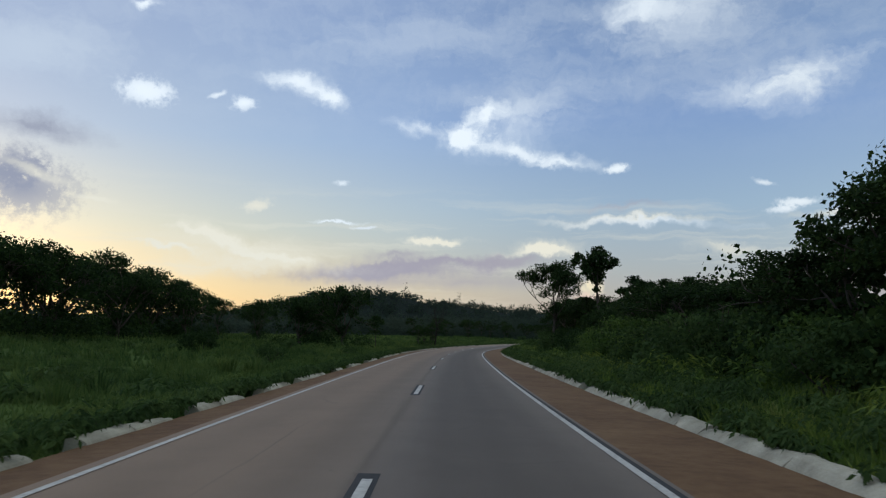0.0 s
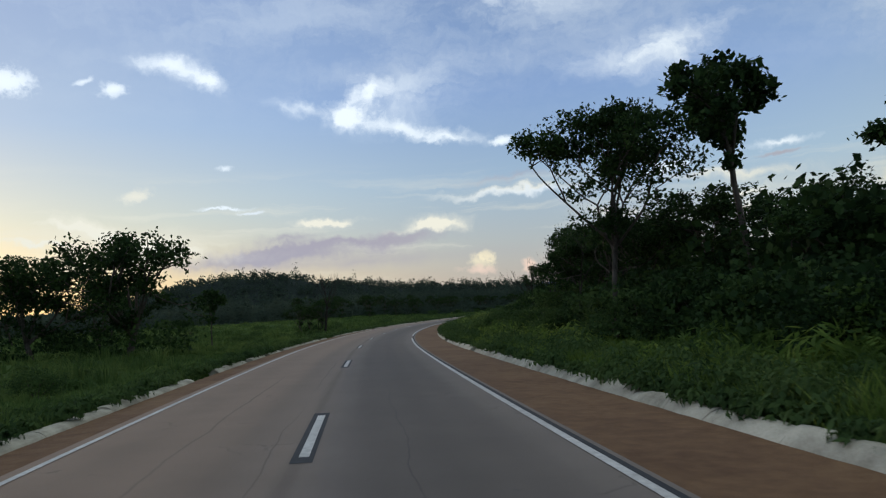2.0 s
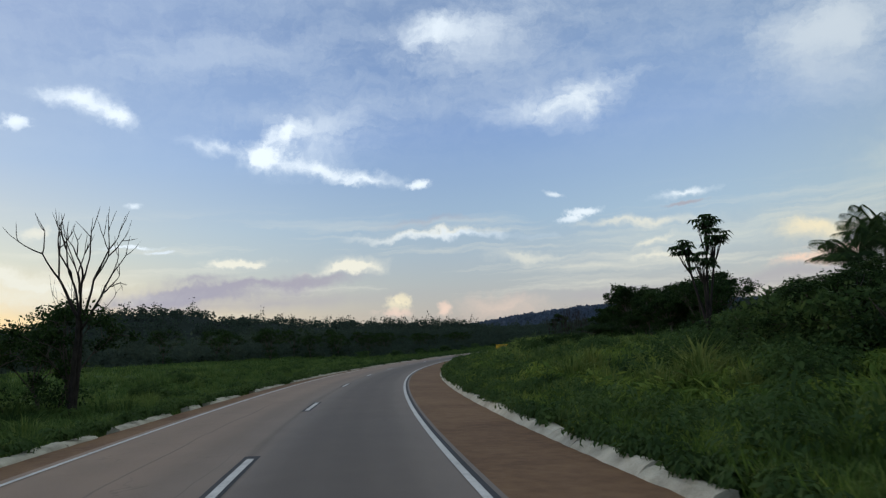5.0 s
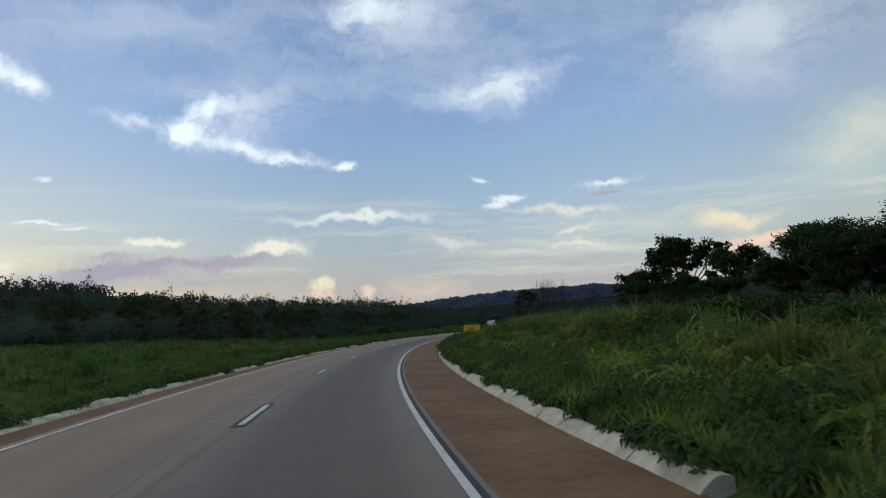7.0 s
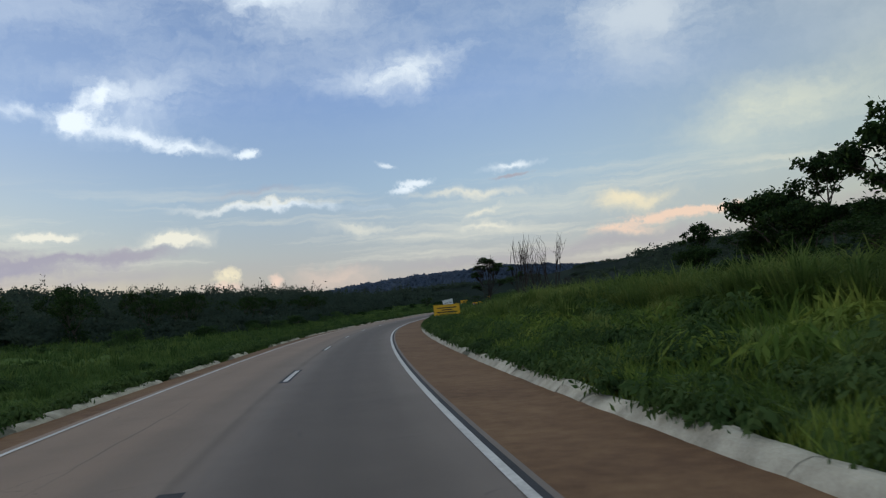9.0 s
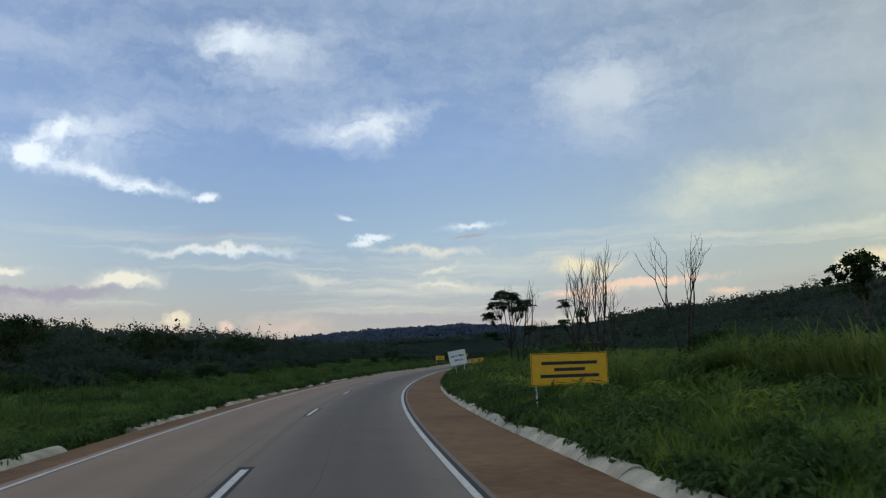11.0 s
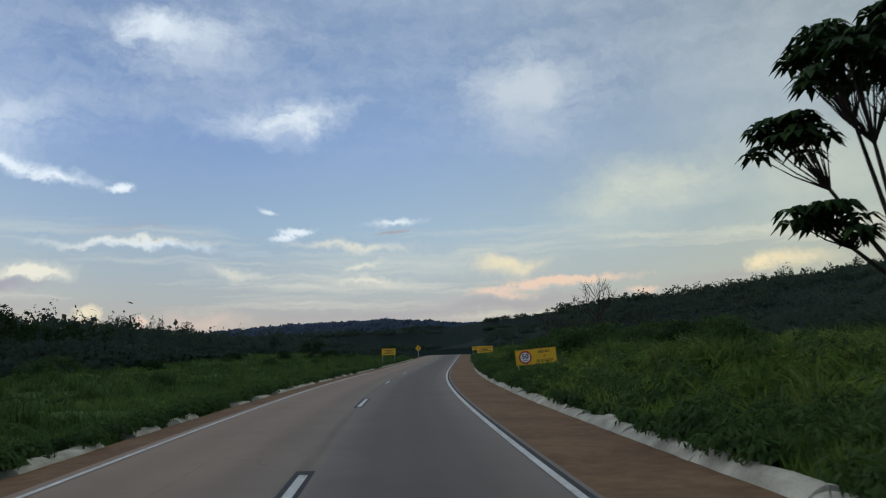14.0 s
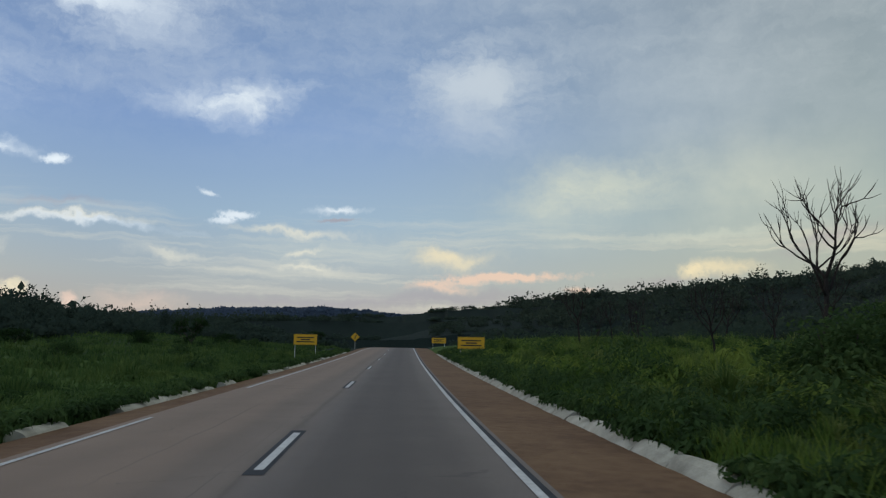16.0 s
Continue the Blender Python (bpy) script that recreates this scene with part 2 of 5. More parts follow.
    for group, gcol in CLOUDS:
        total = None
        for caz, cel, ra, re, rot, amp, tk in group:
            m = tr.n("ShaderNodeMapping", vtype="TEXTURE")
            m.inputs["Location"].default_value = (caz, cel, 0)
            m.inputs["Rotation"].default_value = (0, 0, radians(rot))
            m.inputs["Scale"].default_value = (ra, re, 1)
            tr.link(wide if tk == "w" else tight, m.inputs["Vector"])
            g = tr.n("ShaderNodeTexGradient", gradient="SPHERICAL")
            tr.link(m.outputs[0], g.inputs[0])
            grain, edge, heart, hard = tex[tk]
            # ragged edge: the farther from the middle, the more of the grain is cut away
            cut = tr.math("MULTIPLY_ADD", g.outputs["Fac"], heart, -edge)
            body = tr.math("MULTIPLY", tr.math("ADD", grain, cut), hard, clamp=True)
            soft = tr.math("POWER", g.outputs["Fac"], 0.85)
            v = tr.math("MULTIPLY", tr.math("MULTIPLY", soft, amp), body)
            total = v if total is None else tr.math("ADD", total, v)
        fac = tr.math("SMOOTH_MIN", total, 1.0, 0.35, clamp=True)
        col = tr.mix(fac, col, gcol)
    tone = tr.ramp(tr.math("DIVIDE", tr.math("ADD", az, 40.0), 120.0, clamp=True), [(0.3, (0.895, 0.98, 1.045)), (0.62, (0.92, 0.98, 0.985)), (0.9, (0.97, 0.985, 0.88))])
    col = tr.mix(1.0, col, tone, "MULTIPLY")
    tr.link(col, bg.inputs[0])
    bg.inputs[1].default_value = SKY_STRENGTH


SUN_EL, SUN_AZ, GLOW_AZ = radians(4.0), radians(-38.0), -24.0
SKY_STRENGTH = 1.0
ZENITH = (0.74, 0.79, 0.80)
build_sky()
sun = new("sun", bpy.data.lights.new("sun", "SUN"))
sun.data.energy, sun.data.angle, sun.data.color = 1.0, radians(10), (1.0, 0.82, 0.62)
sun.matrix_world = look((0, 0, 0), (-math.sin(SUN_AZ) * math.cos(SUN_EL) , -math.cos(SUN_AZ) * math.cos(SUN_EL), -math.sin(SUN_EL)))


# the road's line: turn per metre every 20 m, slope and bank every 50 m
ROAD_STEP, SLOPE_STEP = 20.0, 50.0
TURN = [0.00069, 0.00052, 0.00054, 0.00051, 0.00068, 0.00119, 0.00196, 0.00211, 0.00177, 0.00220, 0.00258, 0.00183, 0.00176, 0.00125, 0.00142, 0.00221, 0.00260, 0.00197, 0.00098, 0.00163, 0.00164, 0.00054, 0.00018, 0.00009, 0.00008, 0.00003]
SLOPE = [-0.0068, -0.0040, -0.0091, -0.0040, -0.0017, 0.0003, 0.0003, 0.0053, 0.0053, 0.0110, 0.0191]
BANK = [0.0042, 0.0086, 0.0317, 0.0274, 0.0182, 0.0090, 0.0122, 0.0088, 0.0038, 0.0003, -0.0009]
HEADING, LEFT, RIGHT = -0.0104, 3.41, 3.45


# ------------------------------------------------------------ the road's line
DS = 2.0
S0, S1 = -400.0, 1500.0
GRID_S = np.arange(S0, S1 + 0.1, DS)


def knots(values, step, s, tail):
    at = np.append(-20.0 + step * np.arange(len(values)), [-20.0 + step * len(values) + 60])
    return np.interp(s, at, np.append(values, [tail]))


_psi = np.cumsum(np.where(GRID_S < -20, 0, knots(TURN, ROAD_STEP, GRID_S, 0.0))) * DS
_psi += HEADING - np.interp(0, GRID_S, _psi)
_sl = knots(SLOPE, SLOPE_STEP, GRID_S, -0.03)
_sl[GRID_S > 700] = 0.0
_b = knots(BANK, SLOPE_STEP, GRID_S, 0.0)
_c = np.stack([np.cumsum(np.sin(_psi)), np.cumsum(np.cos(_psi)), np.cumsum(_sl)], 1) * DS
_c -= np.array([np.interp(0, GRID_S, _c[:, j]) for j in range(3)])


def along(table, s):
    return np.interp(s, GRID_S, table)


def place(s, u, dz=0.0):
    """World place at s metres along the road, u metres to its right, dz above its surface (arrays too)."""
    psi, b = along(_psi, s), along(_b, s)
    flat = np.clip(u, -9, 9)
    x = along(_c[:, 0], s) + u * np.cos(psi)
    y = along(_c[:, 1], s) - u * np.sin(psi)
    z = along(_c[:, 2], s) - flat * np.sin(b) + dz
    return np.stack(np.broadcast_arrays(x, y, z), -1)


def heading(s):
    return float(along(_psi, s))


def smooth(a, b, x):
    t = np.clip((x - a) / (b - a), 0, 1)
    return t * t * (3 - 2 * t)


def bumps(x, y, size, seed=0.0):
    """Cheap smooth relief of about -1 to 1."""
    k = 6.2832 / size
    return (np.sin(k * x + 1.7 * np.sin(k * 0.61 * y + seed)) + np.sin(k * 1.13 * y + 1.3 * np.sin(k * 0.83 * x + 2.1 * seed))
            + 0.6 * np.sin(k * 2.3 * (x + 0.5 * y) + 3.3 * seed)) / 2.6


EDGE_L, EDGE_R = LEFT + 1.15, RIGHT + 2.35   # outer edges of the paved shoulders


def crest(x, y, line, front, back):
    """Height of a hill along a crest line of (x, y, height): it falls off over front metres towards the road, back metres behind."""
    best = np.zeros(np.shape(x))
    for (xa, ya, ha), (xb, yb, hb) in zip(line, line[1:]):
        dx, dy = xb - xa, yb - ya
        ln = math.hypot(dx, dy)
        t = np.clip(((x - xa) * dx + (y - ya) * dy) / ln ** 2, 0, 1)
        px, py = x - xa - t * dx, y - ya - t * dy
        side = (px * dy - py * dx) / ln
        w = np.where(side < 0, back, front)
        best = np.maximum(best, (ha + (hb - ha) * t) * np.exp(-(px ** 2 + py ** 2) / w ** 2))
    return best


def terrain(x, y):
    """Height of the far hills over the plain."""
    r = np.hypot(x, y)
    az = np.degrees(np.arctan2(x, y))
    # forested ridge ahead, with its knoll
    z = crest(x, y, ((-560, 470, 0), (-330, 620, 0), (-230, 675, 3), (-185, 686, 12), (-132, 690, 25), (-92, 690, 35), (-60, 702, 33), (-35, 713, 27.5), (0, 722, 25.5), (60, 741, 22), (140, 762, 18.5), (198, 782, 12.5), (250, 794, 12), (300, 800, 7), (370, 800, 0)), 85.0, 95.0)
    z = z + 2.0 * bumps(x, y, 90, 1.0) * smooth(350, 600, r)
    # long wooded hill on the right, and the low one before it
    z = np.maximum(z, crest(x, y, ((205, 640, 4), (262, 580, 8), (330, 570, 11), (400, 620, 9)), 60.0, 200.0))
    z = np.maximum(z, crest(x, y, ((425, 690, 20), (470, 650, 29), (505, 590, 38), (525, 520, 43), (490, 430, 46), (430, 330, 44), (400, 150, 40)), 95.0, 400.0))
    # blue hills far ahead
    z = z + (114 + 14 * bumps(x, y, 1100, 0.4)) * smooth(2300, 3300, r) * smooth(5, 22, az)
    return z


def ground_rise(s, u):
    """Height of the verge and bank over the road's surface."""
    dl, dr = -u - EDGE_L, u - EDGE_R
    left = -0.12 - 0.25 * smooth(0.3, 4, dl) + 1.7 * smooth(5, 42, dl) + 4.5 * smooth(38, 105, dl) * smooth(330, 410, s) * (1 - smooth(450, 530, s))
    bank = 0.45 * smooth(0.4, 3.0, dr) + 1.3 * smooth(3.0, 9.5, dr) + 1.2 * smooth(10, 24, dr) + 1.0 * smooth(28, 90, dr)
    low = 0.33 + 0.10 * smooth(148, 195, s) + 0.06 * smooth(330, 350, s)
    right = -0.12 + 0.30 * smooth(0.25, 0.8, dr) + bank * low
    mid = -0.25 + 0 * u
    z = np.where(u < 0, np.where(dl > 0, left, mid), np.where(dr > 0, right, mid))
    rough = smooth(1.5, 8, np.maximum(dl, dr))
    x, y = s, u
    return z + rough * (0.16 * bumps(x, y, 7.0) + 0.10 * bumps(x, y, 2.9, 1.0) + 0.25 * bumps(x, y, 23.0, 2.0))


N_BAR = np.array([math.cos(0.27), -math.sin(0.27)])


def ground(s, u):
    """World place on the ground sheet (arrays)."""
    near = np.clip(u, -160, 160)
    p = place(s, near)
    far = (u - near)
    x, y = p[..., 0] + far * N_BAR[0], p[..., 1] + far * N_BAR[1]
    fade = 1 - smooth(60, 400, np.abs(u))
    clear = np.where(s < 760, smooth(25, 130, np.abs(u)), 1.0)
    z = p[..., 2] * (0.25 + 0.75 * fade) + ground_rise(s, u) + clear * terrain(x, y)
    return np.stack([x, y, z], -1)


# ------------------------------------------------------------ materials
def material(name, rough=0.9, spec=0.3, metal=0.0):
    m = bpy.data.materials.new(name)
    m.use_nodes = True
    tr = Tree(m.node_tree)
    out = tr.n("ShaderNodeOutputMaterial")
    b = tr.n("ShaderNodeBsdfPrincipled")
    b.inputs["Roughness"].default_value = rough
    b.inputs["Specular IOR Level"].default_value = spec
    b.inputs["Metallic"].default_value = metal
    tr.link(b.outputs[0], out.inputs[0])
    return m, tr, b


def bump(tr, b, height, strength=0.4, dist=0.02):
    n = tr.n("ShaderNodeBump")
    n.inputs["Strength"].default_value = strength
    n.inputs["Distance"].default_value = dist
    tr.link(height, n.inputs["Height"])
    tr.link(n.outputs[0], b.inputs["Normal"])


def coords(tr, kind="Object"):
    return tr.n("ShaderNodeTexCoord").outputs[kind]


def road_uv(tr):
    """u across (metres from the middle line) and s along the road, from the mesh's UV map."""
    return tr.n("ShaderNodeTexCoord").outputs["UV"]


def speckled(name, dark, light, scale, rough=0.9, spec=0.25, grain=60.0, bumpiness=0.4, big=0.4):
    m, tr, b = material(name, rough, spec)
    p = coords(tr)
    n1, n2, n3 = tr.noise(p, scale, 5), tr.noise(p, grain, 3, 0.7), tr.noise(p, big, 3)
    f = tr.math("ADD", tr.math("MULTIPLY", n1.outputs["Fac"], 0.5), tr.math("ADD", tr.math("MULTIPLY", n2.outputs["Fac"], 0.25), tr.math("MULTIPLY", n3.outputs["Fac"], 0.35)))
    tr.link(tr.ramp(f, [(0.35, dark), (0.75, light)]), b.inputs["Base Color"])
    bump(tr, b, n2.outputs["Fac"], bumpiness, 0.01)
    return m


def asphalt_material():
    m, tr, b = material("asphalt", 0.78, 0.18)
    uv = road_uv(tr)
    sep = tr.n("ShaderNodeSeparateXYZ")
    tr.link(uv, sep.inputs[0])
    u = sep.outputs[0]
    p = coords(tr)
    grain, patch = tr.noise(p, 90, 3, 0.75), tr.noise(p, 0.55, 5, 0.6)
    mp = tr.n("ShaderNodeMapping")
    mp.inputs["Scale"].default_value = (1.0, 0.03, 1)
    tr.link(uv, mp.inputs["Vector"])
    along_n = tr.noise(mp.outputs[0], 1.6, 5, 0.6)
    # dust carried on to the oncoming lane, darker rolled lane on the right
    side = tr.math("ADD", u, tr.math("MULTIPLY", tr.math("SUBTRACT", along_n.outputs["Fac"], 0.5), 1.2))
    lane = tr.ramp(tr.math("MULTIPLY_ADD", side, 0.125, 0.5), [(0.05, (0.245, 0.174, 0.128)), (0.30, (0.232, 0.167, 0.126)),
                                                              (0.47, (0.195, 0.152, 0.124)), (0.54, (0.160, 0.132, 0.117)), (0.95, (0.168, 0.138, 0.119))])
    # wheel tracks
    wob = tr.math("MULTIPLY", tr.math("SUBTRACT", along_n.outputs["Fac"], 0.5), 0.5)
    tracks = None
    for at, wide, deep in ((-2.55, 0.45, 0.10), (-0.95, 0.4, 0.14), (-0.10, 0.10, 0.22), (0.85, 0.45, 0.26), (1.75, 0.65, 0.36), (2.6, 0.4, 0.20)):
        d = tr.math("DIVIDE", tr.math("ADD", tr.math("SUBTRACT", u, at), wob), wide)
        g = tr.math("MULTIPLY", tr.math("POWER", 2.718, tr.math("MULTIPLY", tr.math("MULTIPLY", d, d), -1.0)), deep)
        tracks = g if tracks is None else tr.math("ADD", tracks, g)
    k = tr.math("SUBTRACT", 1.0, tracks)
    k = tr.math("MULTIPLY", k, tr.math("MULTIPLY_ADD", grain.outputs["Fac"], 0.5, 0.75))
    k = tr.math("MULTIPLY", k, tr.math("MULTIPLY_ADD", patch.outputs["Fac"], 0.35, 0.83))
    comb = tr.n("ShaderNodeCombineXYZ")
    for i in range(3):
        tr.link(k, comb.inputs[i])
    col = tr.mix(1.0, lane, comb.outputs[0], "MULTIPLY")
    # cracks
    vor = tr.n("ShaderNodeTexVoronoi", feature="DISTANCE_TO_EDGE")
    vor.inputs["Scale"].default_value = 0.35
    tr.link(tr.vmath("ADD", p, tr.vmath("MULTIPLY", tr.noise(p, 1.2, 4).outputs["Color"], (1.2, 1.2, 0))), vor.inputs["Vector"])
    crack = tr.math("MULTIPLY", tr.math("LESS_THAN", vor.outputs["Distance"], 0.006), tr.math("GREATER_THAN", patch.outputs["Fac"], 0.56))
    col = tr.mix(tr.math("MULTIPLY", crack, 0.25), col, (0.03, 0.028, 0.028))
    # long seams along the lanes, open in stretches
    for at, wide, seed in ((-1.75, 0.035, 3.0), (-0.45, 0.02, 11.0), (1.3, 0.02, 23.0)):
        ms = tr.n("ShaderNodeMapping")
        ms.inputs["Location"].default_value = (0, seed, seed)
        ms.inputs["Scale"].default_value = (0.02, 0.05, 1)
        tr.link(uv, ms.inputs["Vector"])
        gap, sway = tr.noise(ms.outputs[0], 0.8, 3, 0.5), tr.noise(ms.outputs[0], 5.0, 5, 0.6)
        off = tr.math("ABSOLUTE", tr.math("ADD", tr.math("SUBTRACT", u, at), tr.math("MULTIPLY_ADD", sway.outputs["Fac"], 0.36, -0.18)))
        seam = tr.math("MULTIPLY", tr.math("SUBTRACT", 1.0, tr.math("DIVIDE", off, wide), clamp=True), tr.math("MULTIPLY_ADD", gap.outputs["Fac"], 8.0, -4.0, clamp=True))
        col = tr.mix(tr.math("MULTIPLY", seam, 0.5), col, (0.035, 0.032, 0.033))
    tr.link(col, b.inputs["Base Color"])
    bump(tr, b, grain.outputs["Fac"], 0.5, 0.008)
    return m


def shoulder_material():
    m, tr, b = material("dusty_red_shoulder", 0.9, 0.2)
    p = coords(tr)
    grain, patch, mid = tr.noise(p, 70, 3, 0.75), tr.noise(p, 0.35, 5, 0.6), tr.noise(p, 3.0, 5, 0.65)
    col = tr.ramp(tr.math("MULTIPLY_ADD", mid.outputs["Fac"], 0.5, tr.math("MULTIPLY", patch.outputs["Fac"], 0.5)),
                  [(0.34, (0.098, 0.050, 0.026)), (0.52, (0.155, 0.086, 0.044)), (0.70, (0.210, 0.124, 0.064))])
    k = tr.math("MULTIPLY_ADD", grain.outputs["Fac"], 0.6, 0.7)
    comb = tr.n("ShaderNodeCombineXYZ")
    for i in range(3):
        tr.link(k, comb.inputs[i])
    tr.link(tr.mix(1.0, col, comb.outputs[0], "MULTIPLY"), b.inputs["Base Color"])
    bump(tr, b, grain.outputs["Fac"], 0.5, 0.01)
    return m


def paint_material():
    m, tr, b = material("worn_white_road_paint", 0.7, 0.3)
    p = coords(tr)
    n1, n2 = tr.noise(p, 9.0, 6, 0.7), tr.noise(p, 0.8, 3)
    wear = tr.math("MULTIPLY_ADD", n1.outputs["Fac"], 0.75, tr.math("MULTIPLY", n2.outputs["Fac"], 0.35))
    tr.link(tr.ramp(wear, [(0.30, (0.17, 0.155, 0.145)), (0.48, (0.42, 0.40, 0.38)), (0.72, (0.62, 0.60, 0.57))]), b.inputs["Base Color"])
    return m


def ground_material():
    m, tr, b = material("grassy_soil", 1.0, 0.05)
    p = coords(tr)
    n1, n2, n3 = tr.noise(p, 0.09, 5, 0.6), tr.noise(p, 1.1, 5, 0.65), tr.noise(p, 14.0, 3, 0.7)
    f = tr.math("ADD", tr.math("MULTIPLY", n1.outputs["Fac"], 0.5), tr.math("ADD", tr.math("MULTIPLY", n2.outputs["Fac"], 0.3), tr.math("MULTIPLY", n3.outputs["Fac"], 0.2)))
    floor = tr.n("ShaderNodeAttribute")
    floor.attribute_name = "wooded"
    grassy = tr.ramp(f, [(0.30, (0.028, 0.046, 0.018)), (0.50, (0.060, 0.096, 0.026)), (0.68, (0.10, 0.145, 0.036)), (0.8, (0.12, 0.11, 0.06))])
    # under the woods: dark forest floor, with the trees' shade painted into its colour
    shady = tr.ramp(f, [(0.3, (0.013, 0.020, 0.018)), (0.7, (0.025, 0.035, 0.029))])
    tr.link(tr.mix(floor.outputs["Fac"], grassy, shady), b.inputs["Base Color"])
    bump(tr, b, n2.outputs["Fac"], 0.8, 0.25)
    return m


def leaf_material(name, dark, mid, light, rough=0.6, spec=0.25, trans=0.25, each=0.40, patch=0.11, swing=1.0):
    """Leaves: colour varies from leaf to leaf and clump to clump; some light passes through."""
    m = bpy.data.materials.new(name)
    m.use_nodes = True
    tr = Tree(m.node_tree)
    out = tr.n("ShaderNodeOutputMaterial")
    b = tr.n("ShaderNodeBsdfPrincipled")
    b.inputs["Roughness"].default_value = rough
    b.inputs["Specular IOR Level"].default_value = spec
    t = tr.n("ShaderNodeBsdfTranslucent")
    mixs = tr.n("ShaderNodeMixShader")
    mixs.inputs[0].default_value = trans
    geo = tr.n("ShaderNodeNewGeometry")
    p = coords(tr)
    clump, field = tr.noise(p, 0.6, 3), tr.noise(p, patch, 3)
    f = tr.math("ADD", tr.math("MULTIPLY_ADD", geo.outputs["Random Per Island"], each, 0.5 * (0.40 - each)), tr.math("ADD", tr.math("MULTIPLY_ADD", clump.outputs["Fac"], 0.40 * swing, 0.20 * (1 - swing)), tr.math("MULTIPLY_ADD", field.outputs["Fac"], 0.40 * swing, 0.20 * (1 - swing))))
    col = tr.ramp(f, [(0.2, dark), (0.55, mid), (0.95, light)])
    tr.link(col, b.inputs["Base Color"])
    tr.link(col, t.inputs["Color"])
    tr.link(b.outputs[0], mixs.inputs[1])
    tr.link(t.outputs[0], mixs.inputs[2])
    tr.link(mixs.outputs[0], out.inputs[0])
    return m


def bark_material(name, dark, light):
    m, tr, b = material(name, 0.95, 0.1)
    p = coords(tr)
    mp = tr.n("ShaderNodeMapping")
    mp.inputs["Scale"].default_value = (1, 1, 0.2)
    tr.link(p, mp.inputs["Vector"])
    n1, n2 = tr.noise(mp.outputs[0], 14, 5, 0.7), tr.noise(p, 1.5, 3)
    tr.link(tr.ramp(tr.math("MULTIPLY_ADD", n1.outputs["Fac"], 0.6, tr.math("MULTIPLY", n2.outputs["Fac"], 0.4)), [(0.35, dark), (0.68, light)]), b.inputs["Base Color"])
    bump(tr, b, n1.outputs["Fac"], 0.8, 0.03)
    return m


MAT_ASPHALT, MAT_SHOULDER, MAT_PAINT, MAT_GROUND = asphalt_material(), shoulder_material(), paint_material(), ground_material()
MAT_TAR = speckled("fresh_black_primer", (0.025, 0.026, 0.03), (0.05, 0.05, 0.055), 3.0)
MAT_CONCRETE = speckled("whitewashed_concrete", (0.16, 0.145, 0.11), (0.56, 0.52, 0.42), 1.6, 0.9, 0.2, 25.0, 0.5, 0.9)
MAT_LEAF = leaf_material("forest_leaves", (0.007, 0.017, 0.007), (0.019, 0.040, 0.013), (0.050, 0.088, 0.022), 0.8, 0.08, 0.25, 0.40, 0.16, 1.5)
MAT_SHRUB = leaf_material("shrub_leaves", (0.016, 0.034, 0.014), (0.046, 0.084, 0.026), (0.10, 0.15, 0.045), 0.8, 0.1, 0.4, 0.25, 0.16, 2.0)
MAT_CREEPER = leaf_material("creeper_leaves", (0.018, 0.042, 0.010), (0.058, 0.108, 0.022), (0.13, 0.20, 0.045), 0.7, 0.15, 0.4, 0.30, 0.22, 2.0)
MAT_GRASS = leaf_material("roadside_grass", (0.026, 0.052, 0.014), (0.096, 0.158, 0.032), (0.25, 0.30, 0.062), 0.8, 0.08, 0.45, 0.22, 0.14, 2.6)
# left-side grass: less yellow, and darkened to stand in for the lens's dim corner
MAT_DIMMED_GRASS = leaf_material("dimmed_left_grass", (0.018, 0.040, 0.015), (0.062, 0.108, 0.030), (0.15, 0.20, 0.055), 0.8, 0.08, 0.45, 0.22, 0.14, 2.2)
MAT_TUSSOCK = leaf_material("tall_rank_grass", (0.034, 0.064, 0.020), (0.098, 0.150, 0.038), (0.22, 0.25, 0.075), 0.8, 0.08, 0.45, 0.22, 0.2, 2.4)
# woods: haze and lifted blacks are painted into this bluish leaf colour
MAT_WOODS = leaf_material("hazed_distant_woods", (0.026, 0.042, 0.035), (0.044, 0.064, 0.049), (0.068, 0.088, 0.060), 1.0, 0.0, 0.5, 0.14)
# far hills: aerial haze is painted into the leaves as pale blue
MAT_HAZE = leaf_material("hazed_far_woods", (0.066, 0.092, 0.135), (0.074, 0.102, 0.148), (0.084, 0.114, 0.160), 1.0, 0.0, 0.5, 0.15)
MAT_BARK = bark_material("grey_bark", (0.034, 0.029, 0.024), (0.115, 0.10, 0.082))
MAT_DEAD = bark_material("weathered_dead_wood", (0.014, 0.012, 0.011), (0.055, 0.047, 0.041))


